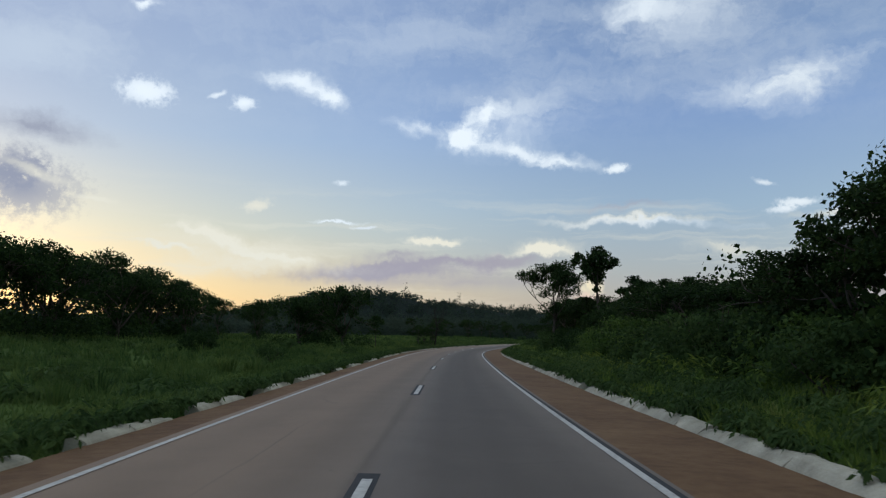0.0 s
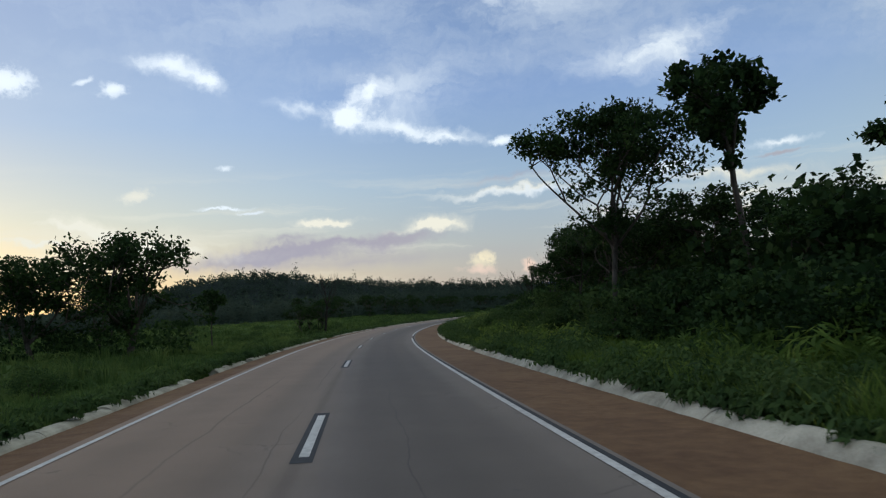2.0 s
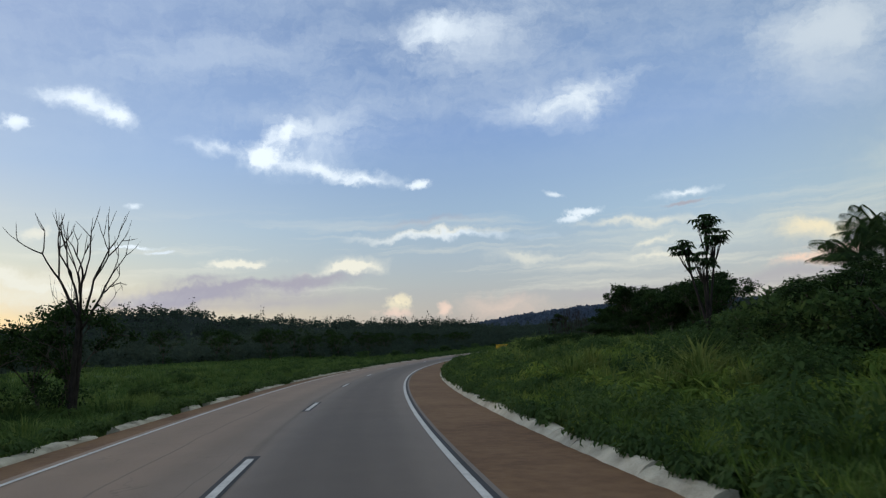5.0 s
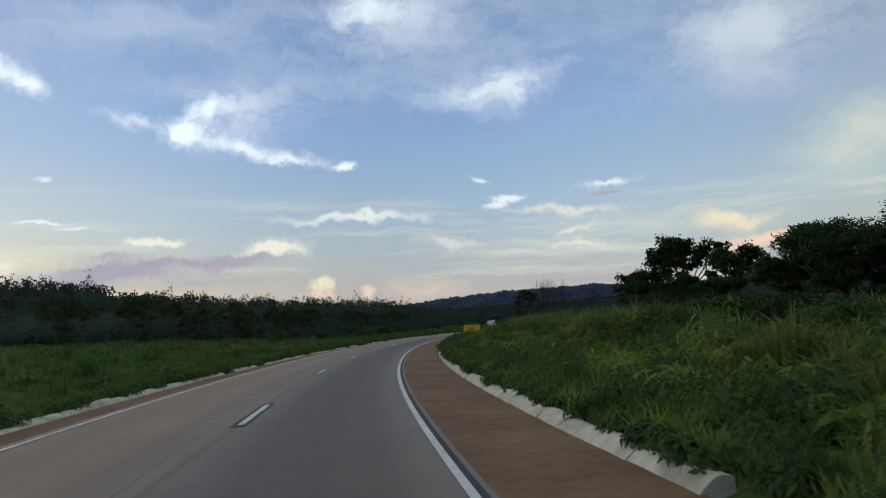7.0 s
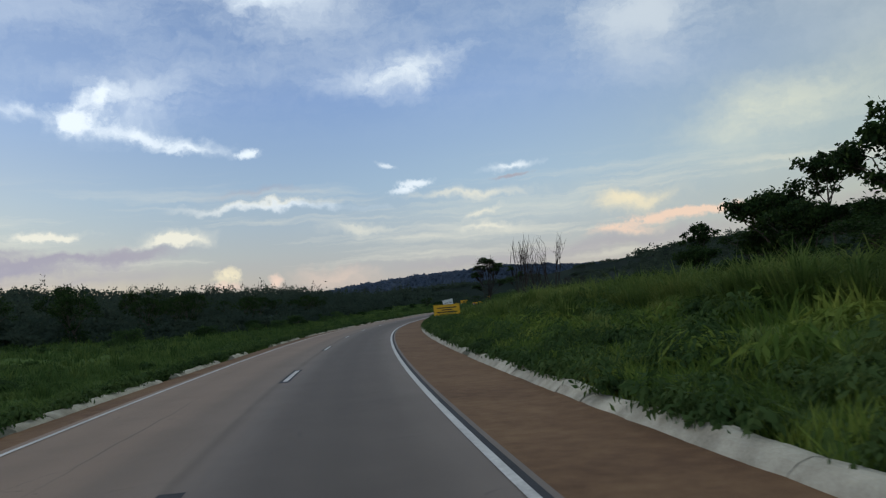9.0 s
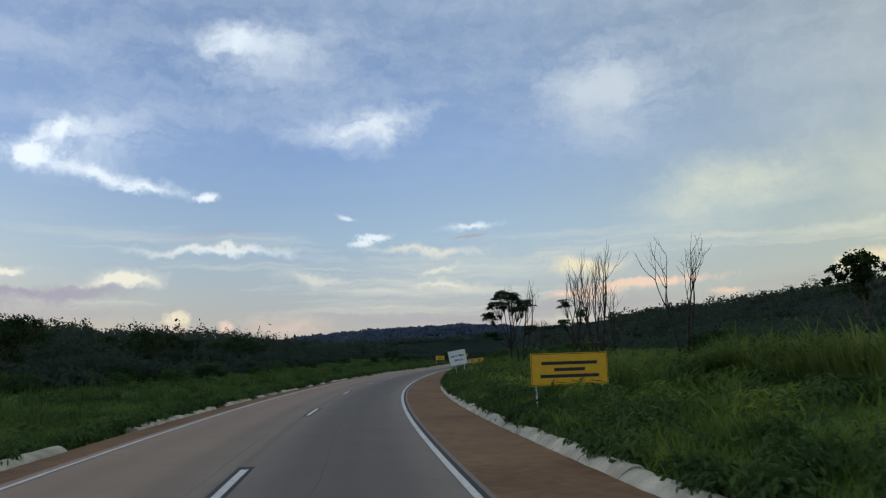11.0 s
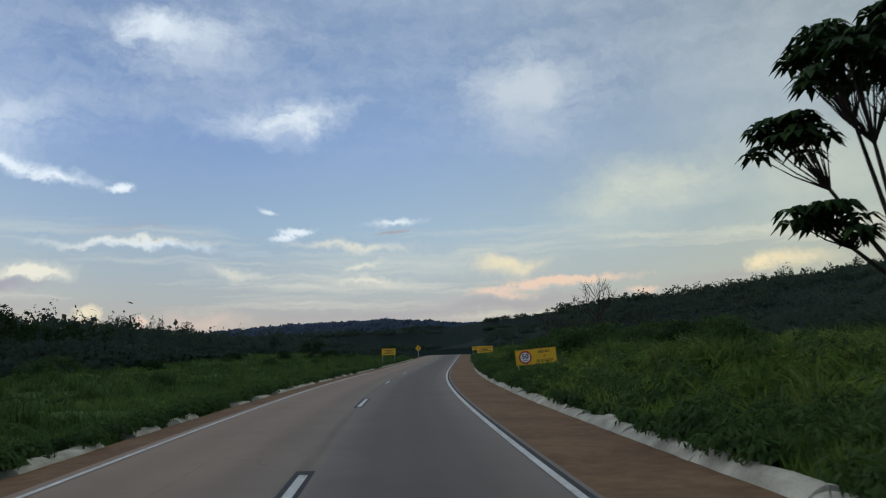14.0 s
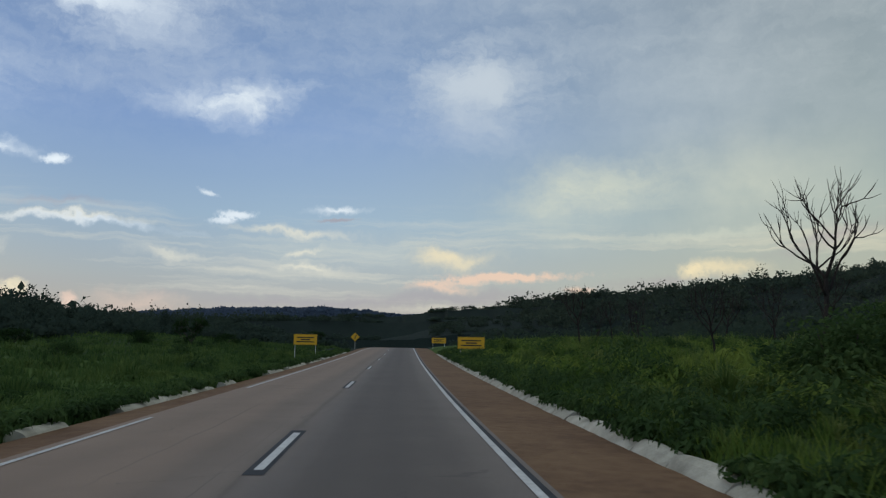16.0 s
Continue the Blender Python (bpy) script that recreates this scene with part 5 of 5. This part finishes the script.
cushions("meadow_mounds_left", "low mounds of green grass in the meadow", 38, 900, (0, 480), 2.4, 24.0, -1, 0.9, 0.3, 110, 0.38, 0.2, MAT_DIMMED_GRASS)


# --- grass
def grass(name, label, seed, n, s_range, d0, d1, side, h, w, power=1.0, mat=MAT_GRASS):
    rng = np.random.default_rng(seed)
    s = rng.uniform(*s_range, n)
    edge = EDGE_R if side > 0 else EDGE_L
    d = d0 + (d1 - d0) * rng.random(n) ** power
    # tufts
    tuft = 0.5 + 0.5 * bumps(s * 1.0, d * 1.3 + 40 * side, 1.7, seed) + 0.5 * bumps(s, d, 6.1, seed + 1)
    p = ground(s, side * (edge + d))
    hh = h * np.clip(0.45 + 0.75 * tuft, 0.25, 1.7) * rng.uniform(0.6, 1.3, n) * np.clip(0.55 + d / 1.5, 0.55, 1)
    a = rng.uniform(0, 6.283, n)
    lean = rng.normal(size=(n, 2)) * 0.38
    dx, dy = np.cos(a) * w, np.sin(a) * w
    base = p.copy()
    base[:, 2] -= 0.03
    v = np.stack([base - np.stack([dx, dy, 0 * dx], 1), base + np.stack([dx, dy, 0 * dx], 1), base + np.stack([lean[:, 0] * hh, lean[:, 1] * hh, hh], 1)], 1).reshape(-1, 3)
    tagged(mesh_object(name, v, np.arange(3 * n).reshape(n, 3), mat), label, "grass", kind="stuff")


def tussocks(name, label, seed, n, s_range, d0, d1, side, size, per=70, power=1.2, mat=MAT_TUSSOCK):
    """Big leaning clumps of rank grass, each a fan of long bent blades."""
    rng = np.random.default_rng(seed)
    s, d = rng.uniform(*s_range, n), d0 + (d1 - d0) * rng.random(n) ** power
    p = ground(s, side * ((EDGE_R if side > 0 else EDGE_L) + d))
    k = np.repeat(size * rng.uniform(0.55, 1.5, n) * np.clip(0.5 + d / 8, 0.5, 1.15), per)
    base = np.repeat(p, per, 0)
    m = len(base)
    a, spread = rng.uniform(0, 6.283, m), rng.random(m) ** 0.6
    out = np.stack([np.cos(a), np.sin(a), 0 * a], 1)
    side_v = np.stack([-np.sin(a), np.cos(a), 0 * a], 1) * (0.013 + 0.009 * rng.random(m))[:, None] * np.clip(k, 0.7, 1.6)[:, None]
    root = base + out * (k * spread * 0.38)[:, None]
    root[:, 2] -= 0.05
    h = k * rng.uniform(0.6, 1.1, m) * (1 - 0.35 * spread)
    mid = root + out * (k * spread * 0.22)[:, None] + np.stack([0 * h, 0 * h, h * 0.72], 1)
    tip = root + out * (k * (0.15 + spread * 0.62))[:, None] + np.stack([0 * h, 0 * h, h * rng.uniform(0.6, 1.05, m)], 1)
    v = np.stack([root - side_v, root + side_v, mid + side_v * 0.8, tip, mid - side_v * 0.8], 1).reshape(-1, 3)
    i = 5 * np.arange(m)[:, None]
    f = np.concatenate([i + np.array([[0, 1, 2, 4]]), i + np.array([[4, 2, 3, 3]])]).astype(int)
    quads, tris = f[:m], f[m:, :3]
    f3 = np.concatenate([quads[:, [0, 1, 2]], quads[:, [0, 2, 3]], tris])
    tagged(mesh_object(name, v, f3, mat), label, "grass", kind="stuff")


tussocks("tall_grass_right", "big clumps of tall rank grass on the bank", 41, 900, (100, 480), 2.2, 22.0, 1, 0.85)
tussocks("cane_grass_right", "dense row of tall cane-like grass along the bank", 45, 420, (186, 285), 8.0, 13.0, 1, 1.45, 150, 1.0)
tussocks("scattered_tall_grass_right", "single big rounded clumps of tall grass", 46, 220, (110, 470), 3.5, 18.0, 1, 1.1, 190)
tussocks("verge_tussocks_right", "drooping tufts of grass over the broad shoulder's drain", 42, 1300, (-25, 470), 0.66, 3.0, 1, 0.62, 45)
tussocks("tall_grass_left", "clumps of rank grass in the meadow", 43, 1000, (0, 500), 2.0, 26.0, -1, 0.8, 55, 1.2, MAT_DIMMED_GRASS)
tussocks("verge_tussocks_left", "drooping tufts of grass over the narrow shoulder's drain", 44, 900, (-15, 480), 0.45, 2.5, -1, 0.45, 40, 1.2, MAT_DIMMED_GRASS)
grass("verge_grass_right", "thick green grass along the broad shoulder", 1, 200000, (-25, 470), 0.48, 9.0, 1, 0.36, 0.026, 1.5)
grass("bank_grass_right", "tall green grass over the bank", 2, 120000, (-25, 520), 6.0, 36.0, 1, 0.6, 0.075, 1.2)
grass("verge_grass_left", "thick green grass along the narrow shoulder", 3, 190000, (-15, 480), 0.32, 10.0, -1, 0.36, 0.026, 1.4, MAT_DIMMED_GRASS)
grass("meadow_grass_left", "green meadow grass before the wood", 4, 130000, (0, 540), 7.0, 50.0, -1, 0.5, 0.085, 1.1, MAT_DIMMED_GRASS)


# --- power line on the ridge
def pylon(x, y, top, label):
    root = tagged(new("pylon"), label, "pylon", "power line pylons")
    z = float(terrain(np.array([x]), np.array([y]))[0])
    height = top - z
    legs = []
    for sx in (-1, 1):
        for sy in (-1, 1):
            v, f = tube(np.array([[sx * 3.0, sy * 3.0, -2], [sx * 0.9, sy * 0.9, height * 0.62], [sx * 0.35, sy * 0.35, height]]), [0.10, 0.08, 0.06], 5)
            mesh_object("leg", v, f, MAT_DEAD, root)
    for k, (zz, half) in enumerate(((0.66, 5.5), (0.80, 4.5), (0.93, 3.2))):
        v, f = tube(np.array([[-half, 0, height * zz + 0.6], [0, 0, height * zz], [half, 0, height * zz + 0.6]]), [0.06, 0.14, 0.06], 5)
        mesh_object("cross_arm", v, f, MAT_DEAD, root)
    root.matrix_world = pose(x, y, z, 0, 0, 20)


pylon(72, 806, 33.0, "distant steel lattice pylon on the wooded ridge")
pylon(153, 793, 28.0, "distant steel lattice pylon beyond the ridge's trees")


# ------------------------------------------------------------ road markings
def ribbon_patch(name, sa, sb, ua, ub, h, mat, label, cat, parent=None):
    n = max(2, int((sb - sa) / 2.0) + 1)
    s = np.linspace(sa, sb, n)
    v = place(np.repeat(s, 2), np.tile([ua, ub], n), h)
    f = np.array([[2 * i, 2 * i + 1, 2 * i + 3, 2 * i + 2] for i in range(n - 1)])
    ob = mesh_object(name, v, f, mat)
    return tagged(ob, label, cat, kind="structure")


def crown_h(u):
    """Height of the cambered asphalt at the offset u."""
    return 0.02 * (1 - min(1.0, abs(u) / (RIGHT + 0.25)) ** 2)


for sa, sb in ((-60, 396.0), (406.8, 756)):
    ribbon_patch("edge_line_left", sa, sb, -LEFT - 0.05, -LEFT + 0.05, 0.012, MAT_PAINT, "worn white edge line painted on asphalt", "road marking")
for sa, sb in ((-60, 99.2), (106.6, 756)):
    ribbon_patch("edge_line_right", sa, sb, RIGHT - 0.06, RIGHT + 0.06, 0.012, MAT_PAINT, "worn white edge line painted on asphalt", "road marking")
ribbon_patch("primer_strip_right", -60, 756, RIGHT + 0.065, RIGHT + 0.16, 0.008, MAT_TAR, "black primer strip beside the edge line", "road marking")
DASH = [7.6 + 18.3 * k for k in range(-3, 7)] + [133.7 + 18.25 * k for k in range(0, 20)]
for s in DASH:
    ribbon_patch("lane_dash", s, s + 4.2, -0.065, 0.065, 0.028, MAT_PAINT, "worn white dash of the centre line", "road marking")
    ribbon_patch("dash_primer", s - 0.4, s + 4.6, -0.15, 0.13, 0.024, MAT_TAR, "black primer patch under a dash", "road marking")


# ------------------------------------------------------------ kerb slabs
def kerb_side(name, side, label, seed, high, run, whole):
    """Sloping drain slabs cast end to end along the shoulder, worn and uneven at the top."""
    rng = np.random.default_rng(seed)
    root = tagged(new(name), label, "kerb", kind="structure")
    edge = EDGE_R if side > 0 else EDGE_L
    s = -24.0
    while s < 470:
        ln = rng.uniform(1.5, 2.3)
        if rng.random() < whole:
            tilt, sink = rng.normal() * 0.012, rng.uniform(-0.03, 0.01)
            v, rows = [], np.linspace(s, s + ln - 0.02, 5)
            for q in rows:
                h = high * (1 + 0.16 * float(bumps(q, 3.0 * side, 3.1, seed)) + rng.normal() * 0.05) + sink + tilt * (q - s)
                w = run * (1 + 0.10 * float(bumps(q, 9.0 * side, 2.3, seed + 2)) + rng.normal() * 0.04)
                foot = rng.normal() * 0.012
                for dw, dz in ((foot, -0.16), (foot, -0.045), (foot + 0.03, -0.01), (w * 0.55, h * 0.62), (w - 0.03, h - 0.01), (w + 0.03, h + 0.006), (w + 0.16, h - 0.012), (w + 0.19, -0.16)):
                    v.append(place(q, side * (edge + dw), dz))
            k, f = 8, []
            for j in range(len(rows) - 1):
                for i in range(k):
                    a, b = j * k + i, j * k + (i + 1) % k
                    f.append((a, b, b + k, a + k) if side < 0 else (b, a, a + k, b + k))
            last = (len(rows) - 1) * k
            f.append(tuple(range(k)) if side > 0 else tuple(range(k))[::-1])
            f.append(tuple(range(last, last + k))[::-1] if side > 0 else tuple(range(last, last + k)))
            mesh_object("slab", v, f, MAT_CONCRETE, root)
        s += ln


kerb_side("kerb_right", 1, "whitewashed concrete drain slabs overgrown by grass", 71, 0.14, 0.25, 0.97)
kerb_side("kerb_left", -1, "broken whitewashed drain slabs overgrown by grass", 72, 0.07, 0.20, 0.70)


# ------------------------------------------------------------ signs
def plain(name, col, rough=0.5, spec=0.4, vary=0.06):
    m, tr, b = material(name, rough, spec)
    p = coords(tr)
    n = tr.noise(p, 5.0, 5, 0.65)
    lo = tuple(c * (1 - vary * 2.2) for c in col)
    tr.link(tr.ramp(n.outputs["Fac"], [(0.35, lo), (0.62, col)]), b.inputs["Base Color"])
    return m


MAT_SIGN_WHITE, MAT_SIGN_YELLOW = plain("white_sign_sheet", (0.74, 0.74, 0.70)), plain("amber_sign_sheet", (0.78, 0.42, 0.015))
MAT_SIGN_RED, MAT_SIGN_BLACK = plain("red_sign_sheet", (0.50, 0.025, 0.02)), plain("black_lettering", (0.02, 0.02, 0.022))
MAT_POST, MAT_SIGN_BACK = plain("pale_painted_post", (0.55, 0.55, 0.50), 0.7, 0.3, 0.12), plain("bare_sign_back", (0.35, 0.35, 0.34), 0.5, 0.4)


def box(bm, x0, x1, y0, y1, z0, z1, bevel=0.0):
    g = bmesh.ops.create_cube(bm, size=1.0)
    bmesh.ops.scale(bm, vec=(x1 - x0, y1 - y0, z1 - z0), verts=g["verts"])
    bmesh.ops.translate(bm, vec=((x0 + x1) / 2, (y0 + y1) / 2, (z0 + z1) / 2), verts=g["verts"])
    if bevel:
        bmesh.ops.bevel(bm, geom=list({e for v in g["verts"] for e in v.link_edges}), offset=bevel, segments=2, affect="EDGES", clamp_overlap=True)


def words(text, size, x, z, y, mat, parent, name="lettering", squeeze=1.0, heavy=0.004):
    cu = bpy.data.curves.new(name, "FONT")
    cu.body, cu.size, cu.align_x, cu.align_y, cu.extrude, cu.offset = text, size, "CENTER", "CENTER", 0.001, heavy
    cu.space_character = 1.08
    tmp = bpy.data.objects.new(name, cu)
    scene.collection.objects.link(tmp)
    bpy.context.view_layer.update()
    me = bpy.data.meshes.new_from_object(tmp.evaluated_get(bpy.context.evaluated_depsgraph_get()))
    bpy.data.objects.remove(tmp)
    me.materials.clear()
    me.materials.append(mat)
    ob = new(name, me)
    ob.parent = parent
    ob.matrix_local = Matrix.Translation((x, y, z)) @ Matrix.Rotation(radians(90), 4, "X") @ Matrix.Diagonal((squeeze, 1, 1, 1))
    return ob


def bars(rows, y, mat, parent):
    """Writing too small to read, as plain bars (x0, x1, z0, z1)."""
    for x0, x1, z0, z1 in rows:
        bm = bmesh.new()
        box(bm, x0, x1, y - 0.002, y, z0, z1)
        part("lettering_bar", bm, mat, parent)


def board(name, label, w, h, low, mat, posts, post_len, lean=0.0, group=""):
    """A sign: sheet with folded rim on round posts; its face looks along -y, its foot is the origin."""
    root = tagged(new(name), label, "road sign", group)
    bm = bmesh.new()
    box(bm, -w / 2, w / 2, -0.012, 0.012, low, low + h, 0.006)
    sheet = part("sign_panel", bm, mat, root)
    bm = bmesh.new()
    for z in (low + h * 0.22, low + h * 0.78):
        box(bm, -w / 2 + 0.06, w / 2 - 0.06, 0.014, 0.05, z - 0.025, z + 0.025, 0.004)
    part("back_rail", bm, MAT_SIGN_BACK, root)
    for x in posts:
        bm = bmesh.new()
        g = bmesh.ops.create_cone(bm, cap_ends=True, segments=12, radius1=0.034, radius2=0.032, depth=post_len + 0.4)
        bmesh.ops.translate(bm, vec=(x, 0.095, (post_len + 0.4) / 2 - 0.4), verts=g["verts"])
        part("post", bm, MAT_POST, root)
    return root, sheet


def disc(radius, y, mat, parent, name, depth=0.004, segs=48, x=0.0, z=0.0):
    bm = bmesh.new()
    g = bmesh.ops.create_cone(bm, cap_ends=True, segments=segs, radius1=radius, radius2=radius, depth=depth)
    bmesh.ops.rotate(bm, cent=(0, 0, 0), matrix=Matrix.Rotation(radians(90), 3, "X"), verts=g["verts"])
    bmesh.ops.translate(bm, vec=(x, y, z), verts=g["verts"])
    return part(name, bm, mat, parent)


def rim(w, h, low, y, mat, parent, t=0.02, inset=0.02):
    bm = bmesh.new()
    x0, x1, z0, z1 = -w / 2 + inset, w / 2 - inset, low + inset, low + h - inset
    box(bm, x0, x1, y - 0.002, y, z0, z0 + t)
    box(bm, x0, x1, y - 0.002, y, z1 - t, z1)
    box(bm, x0, x0 + t, y - 0.002, y, z0 + t, z1 - t)
    box(bm, x1 - t, x1, y - 0.002, y, z0 + t, z1 - t)
    part("border", bm, mat, parent)


def set_sign(root, s, u, turn=0.0, roll=0.0, dz=0.0):
    p = place(s, u, dz)
    root.matrix_world = pose(*p, 0, 0, -math.degrees(heading(s)) + turn) @ Matrix.Rotation(radians(roll), 4, "Y")


FACE = -0.0125
# engine brake sign
W1, H1, LOW1 = 1.62, 1.36, 1.12
sg, sheet = board("road_sign", "white sign board with two lines of black capitals", W1, H1, LOW1, MAT_SIGN_WHITE, (-0.34, 0.48), 2.2)
words("USE  O  FREIO", 0.215, 0.0, LOW1 + 0.84, FACE - 0.002, MAT_SIGN_BLACK, sheet, squeeze=0.86, heavy=0.010)
words("MOTOR", 0.215, 0.06, LOW1 + 0.44, FACE - 0.002, MAT_SIGN_BLACK, sheet, heavy=0.010)
rim(W1, H1, LOW1, FACE, MAT_SIGN_BLACK, sheet, 0.008, 0.012)
bm = bmesh.new()
box(bm, -W1 / 2 + 0.021, W1 / 2 - 0.021, FACE - 0.003, FACE, LOW1 + H1 - 0.21, LOW1 + H1 - 0.203)
part("panel_seam", bm, MAT_SIGN_BACK, sheet)
set_sign(sg, 325.5, 7.58, 6, -9.5, 0.22)
# speed sign
W2, H2, LOW2 = 2.35, 0.88, 0.86
sg, sheet = board("road_sign", "amber sign board with a round speed limit and black capitals", W2, H2, LOW2, MAT_SIGN_YELLOW, (-1.02, 1.02), 1.6)
disc(0.365, FACE - 0.002, MAT_SIGN_RED, sheet, "red_ring", x=-0.62, z=LOW2 + H2 / 2)
disc(0.275, FACE - 0.006, MAT_SIGN_WHITE, sheet, "white_disc", x=-0.62, z=LOW2 + H2 / 2)
words("50", 0.36, -0.62, LOW2 + H2 / 2 + 0.05, FACE - 0.010, MAT_SIGN_BLACK, sheet, heavy=0.012)
words("km/h", 0.12, -0.62, LOW2 + H2 / 2 - 0.155, FACE - 0.010, MAT_SIGN_BLACK, sheet)
words("REDUZA", 0.175, 0.48, LOW2 + 0.68, FACE - 0.002, MAT_SIGN_BLACK, sheet, squeeze=0.95)
words("A", 0.175, 0.48, LOW2 + 0.435, FACE - 0.002, MAT_SIGN_BLACK, sheet)
words("VELOCIDADE", 0.175, 0.48, LOW2 + 0.19, FACE - 0.002, MAT_SIGN_BLACK, sheet, squeeze=0.88)
rim(W2, H2, LOW2, FACE, MAT_SIGN_BLACK, sheet, 0.012, 0.014)
set_sign(sg, 371.8, 8.55, 4, -4, 0.0)
# farther amber boards
far_boards = ((275.6, 8.3, 2.45, 0.98, 1.0, (-1.05, 1.05), "wide amber sign board on two pale posts in tall grass", 3),
              (456.5, -7.6, 2.3, 1.05, 1.0, (-1.0, 1.0), "amber sign board on two pale posts in the grass verge", 0),
              (447.9, 8.0, 2.4, 1.05, 1.0, (-0.95, 0.95), "amber sign board with faded writing in the grass verge", 0),
              (500.2, 7.3, 2.2, 0.85, 0.9, (-0.9, 0.9), "far-off amber sign board beside the road", 0))
for s, u, w, h, low, posts, lab, turn in far_boards:
    sg, sheet = board("road_sign", lab, w, h, low, MAT_SIGN_YELLOW, posts, low + h - 0.1)
    bars([(-w * 0.36, w * 0.36, low + h * 0.64, low + h * 0.74), (-w * 0.2, w * 0.2, low + h * 0.44, low + h * 0.54), (-w * 0.38, w * 0.38, low + h * 0.24, low + h * 0.34)], FACE, MAT_SIGN_BLACK, sheet)
    rim(w, h, low, FACE, MAT_SIGN_BLACK, sheet, 0.015, 0.02)
    set_sign(sg, s, u, turn)
# diamond warning sign
root = tagged(new("warning_sign"), "small amber diamond warning sign on one post", "road sign")
bm = bmesh.new()
box(bm, -0.5, 0.5, -0.01, 0.01, -0.5, 0.5, 0.008)
bmesh.ops.rotate(bm, cent=(0, 0, 0), matrix=Matrix.Rotation(radians(45), 3, "Y"), verts=bm.verts)
bmesh.ops.translate(bm, vec=(0, 0, 2.0), verts=bm.verts)
sheet = part("sign_panel", bm, MAT_SIGN_YELLOW, root)
bm = bmesh.new()
box(bm, -0.06, 0.06, -0.014, -0.011, 1.62, 2.1)
box(bm, -0.06, 0.22, -0.014, -0.011, 2.1, 2.2)
box(bm, 0.12, 0.24, -0.014, -0.011, 2.2, 2.42)
part("symbol", bm, MAT_SIGN_BLACK, sheet)
bm = bmesh.new()
g = bmesh.ops.create_cone(bm, cap_ends=True, segments=12, radius1=0.04, radius2=0.04, depth=2.6)
bmesh.ops.translate(bm, vec=(0, 0.06, 0.95), verts=g["verts"])
part("post", bm, MAT_POST, root)
set_sign(root, 505, -5.9, 0, 0, -0.3)
